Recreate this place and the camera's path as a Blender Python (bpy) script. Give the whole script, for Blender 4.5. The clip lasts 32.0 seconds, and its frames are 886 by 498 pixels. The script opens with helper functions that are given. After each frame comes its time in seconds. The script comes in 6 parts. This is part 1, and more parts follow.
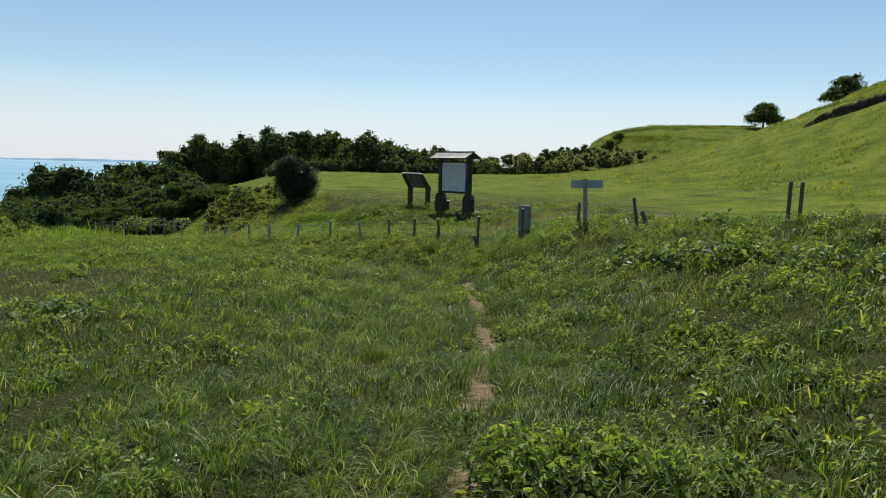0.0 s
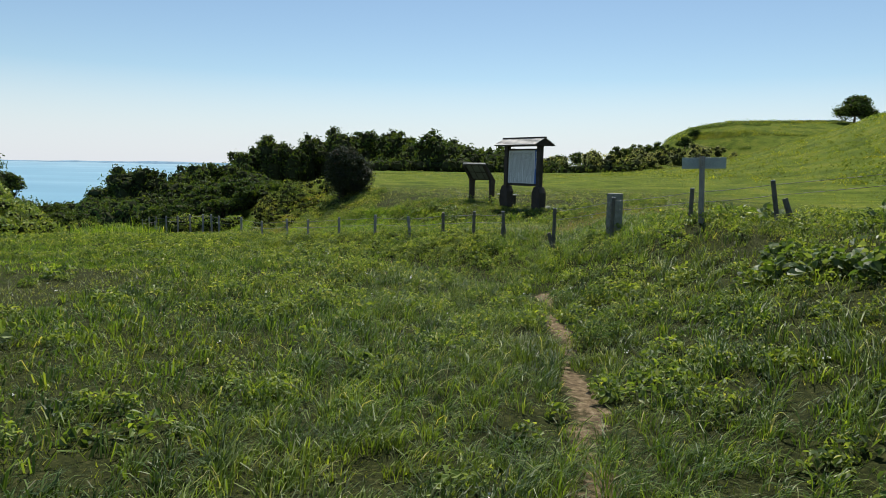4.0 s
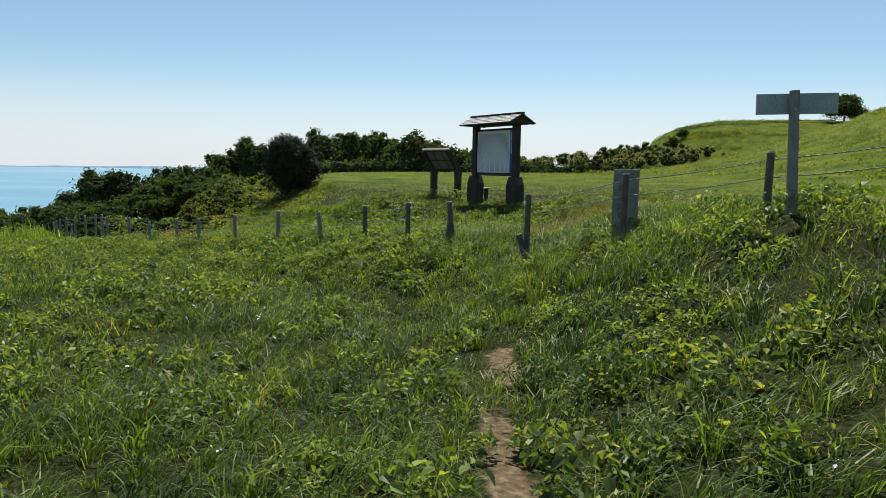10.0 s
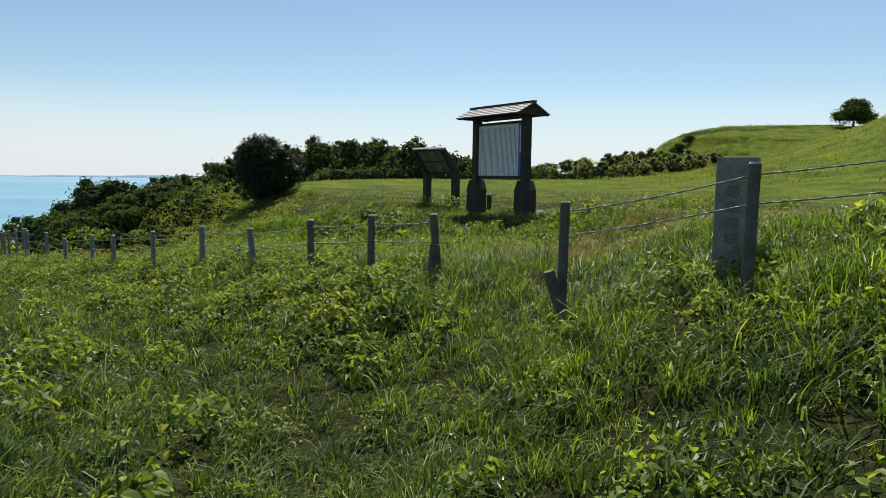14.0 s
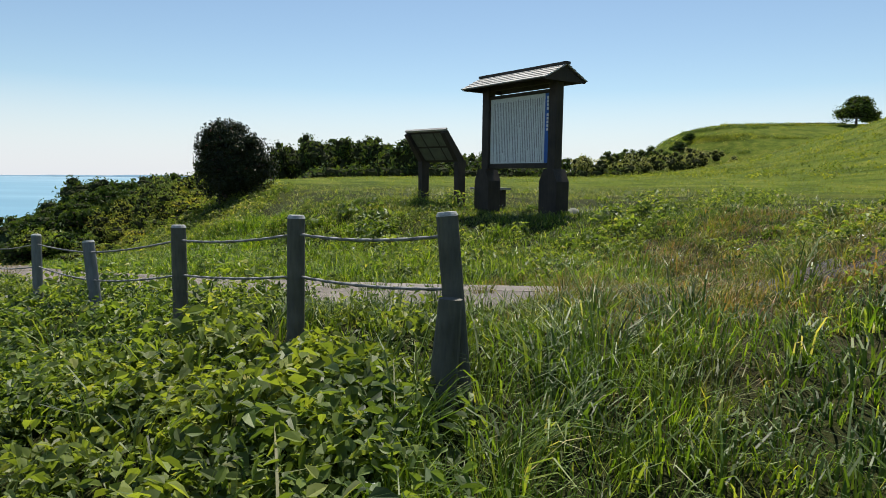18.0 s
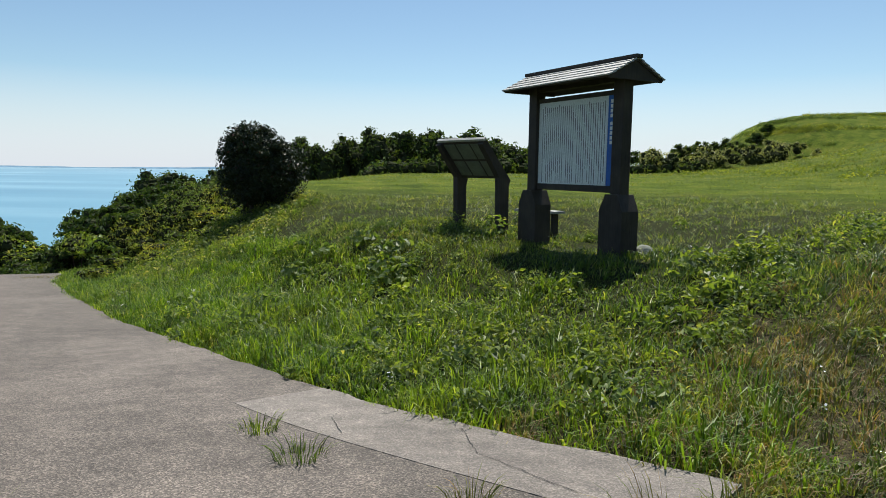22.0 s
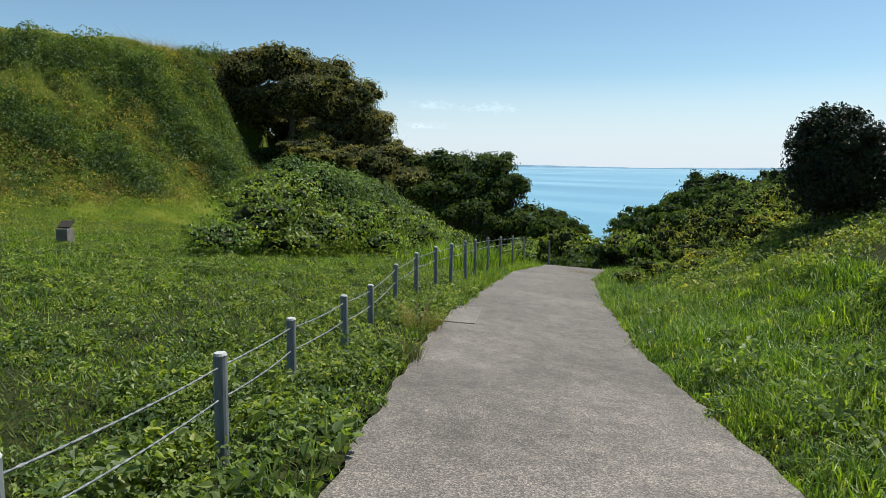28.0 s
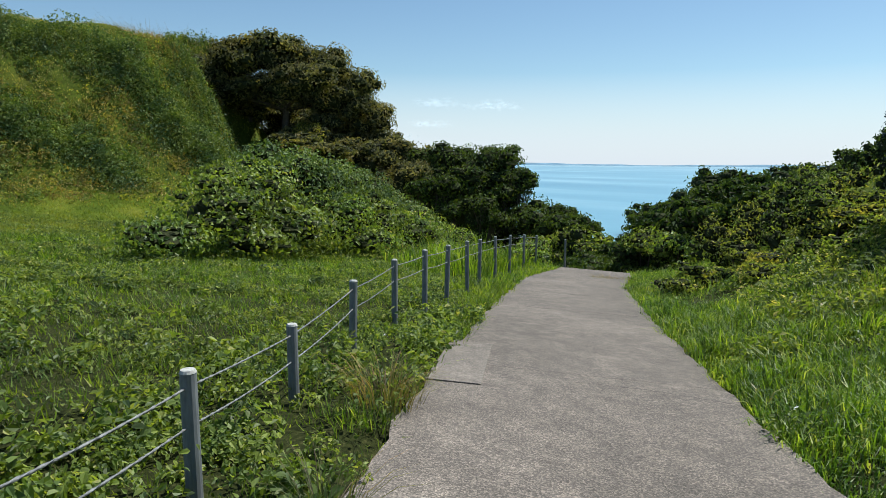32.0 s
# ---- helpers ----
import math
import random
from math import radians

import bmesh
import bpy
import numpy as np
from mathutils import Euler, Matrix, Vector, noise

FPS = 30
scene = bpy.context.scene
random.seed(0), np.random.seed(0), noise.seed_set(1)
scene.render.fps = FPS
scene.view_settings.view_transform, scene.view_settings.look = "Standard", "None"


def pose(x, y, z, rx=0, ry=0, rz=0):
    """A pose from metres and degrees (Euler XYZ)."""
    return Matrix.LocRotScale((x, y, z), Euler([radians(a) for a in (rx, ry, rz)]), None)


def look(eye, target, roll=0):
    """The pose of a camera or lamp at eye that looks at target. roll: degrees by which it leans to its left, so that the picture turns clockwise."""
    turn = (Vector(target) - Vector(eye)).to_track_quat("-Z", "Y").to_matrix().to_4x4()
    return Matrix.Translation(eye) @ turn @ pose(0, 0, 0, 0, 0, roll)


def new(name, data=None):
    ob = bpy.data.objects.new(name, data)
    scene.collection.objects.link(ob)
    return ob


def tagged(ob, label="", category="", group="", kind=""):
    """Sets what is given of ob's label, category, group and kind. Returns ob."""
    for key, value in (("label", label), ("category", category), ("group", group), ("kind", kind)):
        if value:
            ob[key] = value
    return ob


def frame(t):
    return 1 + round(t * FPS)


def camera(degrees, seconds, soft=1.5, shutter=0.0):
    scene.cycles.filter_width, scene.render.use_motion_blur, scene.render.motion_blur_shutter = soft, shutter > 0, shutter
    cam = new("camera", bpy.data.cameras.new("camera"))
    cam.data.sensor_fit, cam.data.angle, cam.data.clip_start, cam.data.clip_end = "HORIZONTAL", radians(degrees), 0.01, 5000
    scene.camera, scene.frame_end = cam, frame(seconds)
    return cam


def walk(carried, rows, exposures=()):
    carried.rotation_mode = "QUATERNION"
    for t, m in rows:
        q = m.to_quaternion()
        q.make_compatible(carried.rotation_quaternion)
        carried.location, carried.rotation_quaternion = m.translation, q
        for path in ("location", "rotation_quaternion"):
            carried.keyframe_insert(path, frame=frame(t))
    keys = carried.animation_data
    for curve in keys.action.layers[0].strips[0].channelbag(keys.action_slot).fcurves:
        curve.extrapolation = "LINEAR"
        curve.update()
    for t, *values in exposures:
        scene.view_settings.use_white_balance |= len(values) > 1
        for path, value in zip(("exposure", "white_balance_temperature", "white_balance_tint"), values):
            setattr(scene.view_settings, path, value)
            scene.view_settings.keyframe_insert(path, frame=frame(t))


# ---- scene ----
cam = camera(66.88, 32.0, 0.75)
PATH = [
    (0, (0.000, 0.000, 2.000), (0.478, 4.940, 1.393), 1.50),
    (0.5, (0.053, 0.537, 1.937), (0.516, 5.479, 1.330), 1.55),
    (1, (0.105, 1.073, 1.872), (0.427, 6.024, 1.256), 1.56),
    (1.5, (0.153, 1.605, 1.806), (0.353, 6.562, 1.186), 1.53),
    (2, (0.198, 2.132, 1.739), (0.208, 7.094, 1.121), 1.45),
    (2.5, (0.242, 2.655, 1.671), (0.248, 7.617, 1.057), 1.34),
    (3, (0.286, 3.172, 1.602), (0.274, 8.136, 0.999), 1.25),
    (3.5, (0.335, 3.685, 1.532), (0.326, 8.648, 0.919), 1.22),
    (5.5, (0.570, 5.731, 1.255), (0.588, 10.695, 0.652), 1.15),
    (6, (0.659, 6.249, 1.191), (0.745, 11.212, 0.591), 1.09),
    (6.5, (0.784, 6.772, 1.134), (1.027, 11.729, 0.526), 1.03),
    (7, (0.931, 7.301, 1.083), (1.162, 12.258, 0.472), 0.94),
    (7.5, (1.087, 7.834, 1.038), (1.322, 12.792, 0.431), 0.87),
    (8, (1.240, 8.369, 0.996), (1.461, 13.328, 0.398), 0.83),
    (8.5, (1.378, 8.903, 0.957), (1.609, 13.862, 0.361), 0.83),
    (9, (1.492, 9.434, 0.918), (1.650, 14.397, 0.328), 0.86),
    (9.5, (1.570, 9.958, 0.878), (1.717, 14.921, 0.286), 0.92),
    (10, (1.625, 10.478, 0.841), (1.712, 15.444, 0.258), 0.97),
    (10.5, (1.667, 10.996, 0.811), (1.748, 15.963, 0.251), 1.01),
    (11, (1.709, 11.511, 0.792), (1.792, 16.482, 0.261), 1.03),
    (11.5, (1.759, 12.026, 0.785), (1.850, 16.997, 0.254), 1.01),
    (12, (1.811, 12.545, 0.785), (1.912, 17.515, 0.256), 0.99),
    (12.5, (1.860, 13.069, 0.783), (1.943, 18.040, 0.254), 0.93),
    (13, (1.898, 13.604, 0.771), (1.984, 18.574, 0.237), 0.83),
    (13.5, (1.917, 14.152, 0.740), (1.994, 19.124, 0.215), 0.75),
    (15.5, (1.955, 16.401, 0.549), (2.007, 21.373, 0.025), 0.80),
    (16, (1.943, 16.981, 0.511), (1.994, 21.952, -0.018), 0.70),
    (16.5, (1.920, 17.557, 0.471), (1.959, 22.530, -0.050), 0.69),
    (17, (1.896, 18.137, 0.446), (1.929, 23.110, -0.076), 0.66),
    (17.5, (1.870, 18.709, 0.439), (1.901, 23.681, -0.084), 0.64),
    (18, (1.853, 19.251, 0.452), (1.956, 24.222, -0.075), 0.72),
    (18.5, (1.888, 19.727, 0.502), (2.191, 24.690, -0.030), 0.68),
    (19, (1.946, 20.156, 0.570), (2.709, 25.068, 0.031), 0.69),
    (19.5, (2.079, 20.563, 0.668), (3.269, 25.386, 0.107), 0.70),
    (20, (2.169, 20.952, 0.757), (3.467, 25.744, 0.165), 0.71),
    (20.5, (2.306, 21.308, 0.840), (3.683, 26.079, 0.254), 0.73),
    (21, (2.369, 21.650, 0.887), (3.744, 26.422, 0.303), 0.70),
    (21.5, (2.388, 21.969, 0.935), (3.532, 26.801, 0.345), 0.70),
    (21.9, (2.430, 22.220, 1.011), (2.337, 27.184, 0.418), 0.71),
    (22, (2.424, 22.272, 1.030), (2.057, 27.223, 0.437), 0.70),
    (22.4, (2.349, 22.440, 1.098), (0.908, 27.190, 0.501), 0.67),
    (22.5, (2.345, 22.480, 1.111), (0.666, 27.152, 0.513), 0.65),
    (23, (2.362, 22.646, 1.158), (-0.035, 26.994, 0.560), 0.63),
    (23.5, (2.324, 22.701, 1.202), (-0.793, 26.565, 0.605), 0.51),
    (24, (2.295, 22.776, 1.234), (-1.198, 26.302, 0.627), 0.59),
    (24.5, (2.234, 22.936, 1.233), (-1.547, 26.152, 0.633), 0.63),
    (26.5, (1.610, 24.159, 1.019), (-2.182, 27.358, 0.400), 0.68),
    (27, (1.385, 24.528, 0.975), (-2.397, 27.738, 0.346), 0.61),
    (27.5, (1.129, 24.923, 0.928), (-2.582, 28.213, 0.296), 0.68),
    (28, (0.820, 25.288, 0.876), (-2.895, 28.574, 0.242), 0.66),
    (28.5, (0.509, 25.686, 0.817), (-3.207, 28.970, 0.180), 0.70),
    (29, (0.149, 26.050, 0.758), (-3.571, 29.330, 0.121), 0.59),
    (29.5, (-0.235, 26.410, 0.699), (-3.955, 29.689, 0.056), 0.57),
    (30, (-0.649, 26.763, 0.646), (-4.374, 30.035, 0.003), 0.50),
    (30.5, (-1.069, 27.123, 0.587), (-4.794, 30.395, -0.058), 0.58),
    (31, (-1.472, 27.497, 0.532), (-5.201, 30.766, -0.109), 0.64),
    (31.5, (-1.854, 27.868, 0.479), (-5.585, 31.133, -0.167), 0.58),
    (32, (-2.216, 28.229, 0.435), (-5.949, 31.491, -0.214), 0.50),
]
walk(cam, [(t, look(eye, target, roll)) for t, eye, target, roll in PATH], [(0.0, 0.37, 6600, 8), (18.0, 0.43, 6700, 9), (20.0, 0.52, 6800, 10), (21.6, 0.45, 6600, 8), (22.8, 0.22, 6250, 5), (24.4, 0.28, 6250, 5), (26.4, 0.43, 6250, 4), (32.0, 0.43, 6250, 4)])


# ---- light ----
SUN_AZ, SUN_EL = radians(9), radians(61)
world = bpy.data.worlds.new("sky")
scene.world = world
world.use_nodes = True
wn = world.node_tree
wn.nodes.clear()
sky = wn.nodes.new("ShaderNodeTexSky")
sky.sky_type = "NISHITA"
sky.sun_disc = False
sky.sun_elevation, sky.sun_rotation = SUN_EL, SUN_AZ
sky.altitude, sky.air_density, sky.dust_density, sky.ozone_density = 50, 0.9, 0.35, 1.2
bg = wn.nodes.new("ShaderNodeBackground")
bg.inputs["Strength"].default_value = 0.0885
wo = wn.nodes.new("ShaderNodeOutputWorld")
tint = wn.nodes.new("ShaderNodeMix")
tint.data_type, tint.blend_type = "RGBA", "MULTIPLY"
tint.inputs[0].default_value, tint.inputs[7].default_value = 1.0, (0.945, 1.015, 1.012, 1)
wn.links.new(sky.outputs["Color"], tint.inputs[6])
wn.links.new(tint.outputs[2], bg.inputs["Color"])
wn.links.new(bg.outputs["Background"], wo.inputs["Surface"])
sun_data = bpy.data.lights.new("sun", "SUN")
sun_data.energy, sun_data.angle, sun_data.color = 5.0, radians(0.53), (1.0, 0.95, 0.86)
sun = new("sun", sun_data)
sun_dir = Vector((math.sin(SUN_AZ) * math.cos(SUN_EL), math.cos(SUN_AZ) * math.cos(SUN_EL), math.sin(SUN_EL)))
sun.matrix_world = look(sun_dir * 100, (0, 0, 0))


# ---- materials ----
def material(name):
    m = bpy.data.materials.new(name)
    m.use_nodes = True
    m.node_tree.nodes.clear()
    return m, m.node_tree


def ramp(nt, source, stops):
    r = nt.nodes.new("ShaderNodeValToRGB")
    e = r.color_ramp.elements
    while len(e) < len(stops):
        e.new(0.5)
    for k, (p, c) in zip(e, stops):
        k.position, k.color = p, (*c, 1)
    nt.links.new(source, r.inputs["Fac"])
    return r.outputs["Color"]


def tex_noise(nt, scale, detail=4.0, rough=0.55, stretch=None):
    co = nt.nodes.new("ShaderNodeTexCoord").outputs["Object"]
    if stretch:
        mp = nt.nodes.new("ShaderNodeMapping")
        mp.inputs["Scale"].default_value = stretch
        nt.links.new(co, mp.inputs["Vector"])
        co = mp.outputs["Vector"]
    n = nt.nodes.new("ShaderNodeTexNoise")
    n.inputs["Scale"].default_value, n.inputs["Detail"].default_value, n.inputs["Roughness"].default_value = scale, detail, rough
    nt.links.new(co, n.inputs["Vector"])
    return n.outputs["Fac"]


def mixed(nt, a, b, fac, mode="MIX"):
    m = nt.nodes.new("ShaderNodeMix")
    m.data_type, m.blend_type = "RGBA", mode
    for sock, v in ((m.inputs[6], a), (m.inputs[7], b), (m.inputs[0], fac)):
        if isinstance(v, (tuple, float, int)):
            sock.default_value = (*v, 1) if isinstance(v, tuple) else v
        else:
            nt.links.new(v, sock)
    return m.outputs[2]


def finish(nt, colour, rough=0.8, bump=None, strength=0.3, distance=0.01, metal=0.0, spec=0.5, through_light=0.0, through_tint=None):
    p = nt.nodes.new("ShaderNodeBsdfPrincipled")
    p.inputs["Metallic"].default_value, p.inputs["Specular IOR Level"].default_value = metal, spec
    for name, v in (("Base Color", colour), ("Roughness", rough)):
        if isinstance(v, (tuple, float, int)):
            p.inputs[name].default_value = (*v, 1) if isinstance(v, tuple) else v
        else:
            nt.links.new(v, p.inputs[name])
    if bump is not None:
        b = nt.nodes.new("ShaderNodeBump")
        b.inputs["Strength"].default_value, b.inputs["Distance"].default_value = strength, distance
        nt.links.new(bump, b.inputs["Height"])
        nt.links.new(b.outputs["Normal"], p.inputs["Normal"])
    out = nt.nodes.new("ShaderNodeOutputMaterial")
    shader = p.outputs["BSDF"]
    if through_light:
        tr = nt.nodes.new("ShaderNodeBsdfTranslucent")
        tint = mixed(nt, colour, through_tint or (2.1, 2.05, 0.62), 1.0, "MULTIPLY")
        nt.links.new(tint, tr.inputs["Color"])
        mx = nt.nodes.new("ShaderNodeMixShader")
        mx.inputs["Fac"].default_value = through_light
        nt.links.new(shader, mx.inputs[1])
        nt.links.new(tr.outputs["BSDF"], mx.inputs[2])
        shader = mx.outputs["Shader"]
    nt.links.new(shader, out.inputs["Surface"])


def leaf_material(name, stops, patch=0.25, dry=(0.16, 0.13, 0.04), dry_amount=0.25, rough=0.45, through_light=0.4, spec=0.4, plant=1.9):
    """Leaves that differ one by one, plant by plant, and over wider patches where they wither."""
    m, nt = material(name)
    geo = nt.nodes.new("ShaderNodeNewGeometry")
    own = ramp(nt, geo.outputs["Random Per Island"], stops)
    big = ramp(nt, tex_noise(nt, patch, 3.0), [(0.42, (0, 0, 0)), (0.72, (1, 1, 1))])
    amount = nt.nodes.new("ShaderNodeMath")
    amount.operation = "MULTIPLY"
    amount.inputs[1].default_value = dry_amount
    nt.links.new(big, amount.inputs[0])
    kinds = ramp(nt, tex_noise(nt, plant, 2.0, 0.5), [(0.34, (0.45, 0.55, 0.8)), (0.5, (0.93, 0.95, 1.0)), (0.66, (1.38, 1.28, 1.0))])
    finish(nt, mixed(nt, mixed(nt, own, dry, amount.outputs[0]), kinds, 0.85, "MULTIPLY"), rough, spec=spec, through_light=through_light)
    return m


def plain_material(name, light, dark, scale=6.0, rough=0.8, grain=60.0, relief=0.25, metal=0.0, stretch=None, spec=0.5, distance=0.01):
    m, nt = material(name)
    n1, n2 = tex_noise(nt, scale, 5.0), tex_noise(nt, grain, 3.0, stretch=stretch)
    base = ramp(nt, n1, [(0.3, dark), (0.7, light)])
    col = mixed(nt, base, ramp(nt, n2, [(0.3, (0.72, 0.72, 0.72)), (0.7, (1.15, 1.15, 1.15))]), 0.8, "MULTIPLY")
    finish(nt, col, rough, n2, relief, distance, metal=metal, spec=spec)
    return m


GRASS = leaf_material("grass_blades", [(0.0, (0.02, 0.036, 0.009)), (0.3, (0.054, 0.088, 0.018)), (0.65, (0.112, 0.165, 0.03)), (0.92, (0.19, 0.225, 0.062)), (1.0, (0.4, 0.35, 0.2))], 0.22, (0.17, 0.16, 0.045), 0.4, rough=0.45, through_light=0.42, spec=0.3)
MEADOW_GRASS = leaf_material("meadow_tussock_blades", [(0.0, (0.026, 0.05, 0.012)), (0.35, (0.06, 0.108, 0.02)), (0.75, (0.11, 0.175, 0.032)), (0.95, (0.18, 0.23, 0.06)), (1.0, (0.4, 0.36, 0.2))], 0.22, (0.15, 0.155, 0.04), 0.35, rough=0.46, through_light=0.43, spec=0.28, plant=1.6)
YELLOW_GRASS = leaf_material("yellowing_blades", [(0.0, (0.06, 0.085, 0.015)), (0.5, (0.15, 0.18, 0.03)), (1.0, (0.28, 0.25, 0.07))], 0.3, (0.2, 0.16, 0.06), 0.4, rough=0.5, through_light=0.4, spec=0.25)
HILL_GRASS = leaf_material("withering_hill_grass", [(0.0, (0.09, 0.098, 0.034)), (0.5, (0.21, 0.205, 0.075)), (1.0, (0.38, 0.33, 0.16))], 0.12, (0.29, 0.22, 0.11), 0.5, rough=0.65, through_light=0.35, spec=0.15, plant=0.3)
FAR_GRASS = leaf_material("fine_far_grass", [(0.0, (0.06, 0.09, 0.016)), (0.5, (0.115, 0.158, 0.025)), (1.0, (0.19, 0.215, 0.045))], 0.06, (0.17, 0.15, 0.045), 0.45, rough=0.6, through_light=0.35, spec=0.2, plant=0.35)
LUSH_GRASS = leaf_material("lush_verge_grass", [(0.0, (0.03, 0.06, 0.01)), (0.4, (0.088, 0.16, 0.018)), (0.85, (0.155, 0.24, 0.028)), (1.0, (0.3, 0.33, 0.1))], 0.3, (0.15, 0.17, 0.03), 0.3, rough=0.45, through_light=0.46, spec=0.3)
DRY_GRASS = leaf_material("dry_grass", [(0.0, (0.085, 0.12, 0.025)), (0.5, (0.16, 0.165, 0.05)), (0.8, (0.25, 0.17, 0.09)), (1.0, (0.3, 0.19, 0.13))], 0.5, (0.22, 0.14, 0.09), 0.5, rough=0.65, through_light=0.3, spec=0.2)
WEED = leaf_material("weed_leaves", [(0.0, (0.04, 0.066, 0.02)), (0.45, (0.118, 0.174, 0.042)), (0.9, (0.2, 0.258, 0.066)), (1.0, (0.32, 0.32, 0.12))], 0.35, (0.14, 0.145, 0.035), 0.35, rough=0.5, spec=0.3, through_light=0.4, plant=2.6)
VINE = leaf_material("vine_leaves", [(0.0, (0.044, 0.078, 0.021)), (0.45, (0.13, 0.205, 0.038)), (0.9, (0.25, 0.335, 0.062)), (1.0, (0.34, 0.31, 0.14))], 0.25, (0.12, 0.11, 0.035), 0.4, rough=0.5, through_light=0.32, spec=0.35, plant=0.7)
BROAD_LEAF = leaf_material("pale_broad_leaves", [(0.0, (0.05, 0.088, 0.018)), (0.6, (0.09, 0.14, 0.034)), (1.0, (0.2, 0.24, 0.11))], 0.5, (0.16, 0.2, 0.06), 0.3, rough=0.5, through_light=0.35, spec=0.35)
SHRUB = leaf_material("shrub_leaves", [(0.0, (0.045, 0.075, 0.018)), (0.45, (0.12, 0.18, 0.038)), (0.9, (0.225, 0.275, 0.07)), (1.0, (0.48, 0.42, 0.28))], 0.3, (0.17, 0.145, 0.06), 0.4, rough=0.55, spec=0.3, plant=1.1)
SCRUB = leaf_material("hillside_scrub", [(0.0, (0.08, 0.105, 0.024)), (0.45, (0.19, 0.225, 0.048)), (0.9, (0.31, 0.31, 0.082)), (1.0, (0.47, 0.39, 0.19))], 0.16, (0.26, 0.21, 0.085), 0.5, rough=0.65, spec=0.2, plant=0.45)
IVY = leaf_material("dark_ivy_leaves", [(0.0, (0.044, 0.088, 0.024)), (0.5, (0.1, 0.155, 0.042)), (1.0, (0.2, 0.255, 0.085))], 0.3, (0.08, 0.09, 0.03), 0.3, rough=0.55, through_light=0.25, spec=0.25, plant=0.6)
DARK_LEAF = leaf_material("dark_tree_leaves", [(0.0, (0.028, 0.052, 0.014)), (0.5, (0.058, 0.098, 0.024)), (1.0, (0.115, 0.155, 0.04))], 0.2, (0.06, 0.065, 0.018), 0.35, rough=0.6, through_light=0.25, spec=0.16, plant=0.4)
BROWN_LEAF = leaf_material("browned_tree_leaves", [(0.0, (0.07, 0.078, 0.036)), (0.5, (0.135, 0.14, 0.062)), (1.0, (0.26, 0.23, 0.12))], 0.3, (0.13, 0.1, 0.042), 0.5, rough=0.6, through_light=0.32, spec=0.25, plant=0.4)
GLOSSY_LEAF = leaf_material("glossy_dark_leaves", [(0.0, (0.010, 0.018, 0.009)), (0.6, (0.018, 0.03, 0.012)), (0.95, (0.03, 0.045, 0.015)), (1.0, (0.09, 0.03, 0.03))], 0.5, (0.03, 0.035, 0.012), 0.2, rough=0.45, through_light=0.06, spec=0.3)
PALE_LEAF = leaf_material("pale_shrub_leaves", [(0.0, (0.09, 0.12, 0.05)), (0.5, (0.15, 0.17, 0.08)), (1.0, (0.33, 0.33, 0.23))], 0.3, (0.2, 0.18, 0.09), 0.3, rough=0.6)
BRACKEN = leaf_material("withered_bracken", [(0.0, (0.08, 0.08, 0.025)), (0.5, (0.19, 0.18, 0.05)), (1.0, (0.36, 0.3, 0.12))], 0.3, (0.25, 0.17, 0.07), 0.5, rough=0.65, through_light=0.3, spec=0.15, plant=0.5)
HERB = leaf_material("hill_herb_leaves", [(0.0, (0.06, 0.09, 0.016)), (0.5, (0.14, 0.185, 0.032)), (1.0, (0.27, 0.29, 0.07))], 0.12, (0.2, 0.18, 0.05), 0.4, rough=0.55, spec=0.25, plant=0.3)
# dark filling: the shade inside foliage put into a colour
SHADE_CORE = plain_material("painted_inner_shade", (0.052, 0.06, 0.028), (0.024, 0.03, 0.014), 3.0, 0.95, 12.0, 0.6, spec=0.05)
BARK = plain_material("bark", (0.12, 0.095, 0.07), (0.05, 0.04, 0.03), 5.0, 0.9, 30.0, 0.6)
DARK_WOOD = plain_material("dark_stained_wood", (0.05, 0.038, 0.028), (0.022, 0.017, 0.013), 3.0, 0.75, 40.0, 0.4, stretch=(1, 1, 0.08))
ROOF_WOOD = plain_material("weathered_boards_and_sunlit_edge", (0.46, 0.45, 0.43), (0.27, 0.26, 0.245), 4.0, 0.5, 30.0, 0.35)
PANEL_WHITE = plain_material("white_sign_panel", (0.74, 0.77, 0.78), (0.66, 0.7, 0.71), 1.5, 0.4, 90.0, 0.02)
PANEL_BLUE = plain_material("blue_sign_strip", (0.03, 0.14, 0.5), (0.025, 0.11, 0.42), 2.0, 0.4, 90.0, 0.02)
INK = plain_material("dark_lettering", (0.09, 0.1, 0.11), (0.06, 0.07, 0.08), 2.0, 0.6, 90.0, 0.02)
POST_GREY = plain_material("grey_resin_post", (0.2, 0.215, 0.225), (0.115, 0.125, 0.135), 4.0, 0.6, 70.0, 0.15, stretch=(1, 1, 0.15))
OLD_POST = plain_material("weathered_olive_post", (0.13, 0.125, 0.10), (0.055, 0.053, 0.042), 5.0, 0.8, 60.0, 0.3, stretch=(1, 1, 0.15))
POST_CAP = plain_material("pale_worn_post_top", (0.5, 0.5, 0.48), (0.3, 0.3, 0.29), 30.0, 0.7, 90.0, 0.1)
ROPE = plain_material("grey_twisted_rope", (0.27, 0.28, 0.29), (0.10, 0.104, 0.108), 30.0, 0.7, 160.0, 0.4)
MARKER_STONE = plain_material("weathered_grey_stone", (0.27, 0.28, 0.24), (0.15, 0.16, 0.125), 7.0, 0.9, 60.0, 0.5)
SIGN_METAL = plain_material("sign_back_grey_green", (0.36, 0.42, 0.4), (0.28, 0.33, 0.32), 3.0, 0.5, 60.0, 0.05)
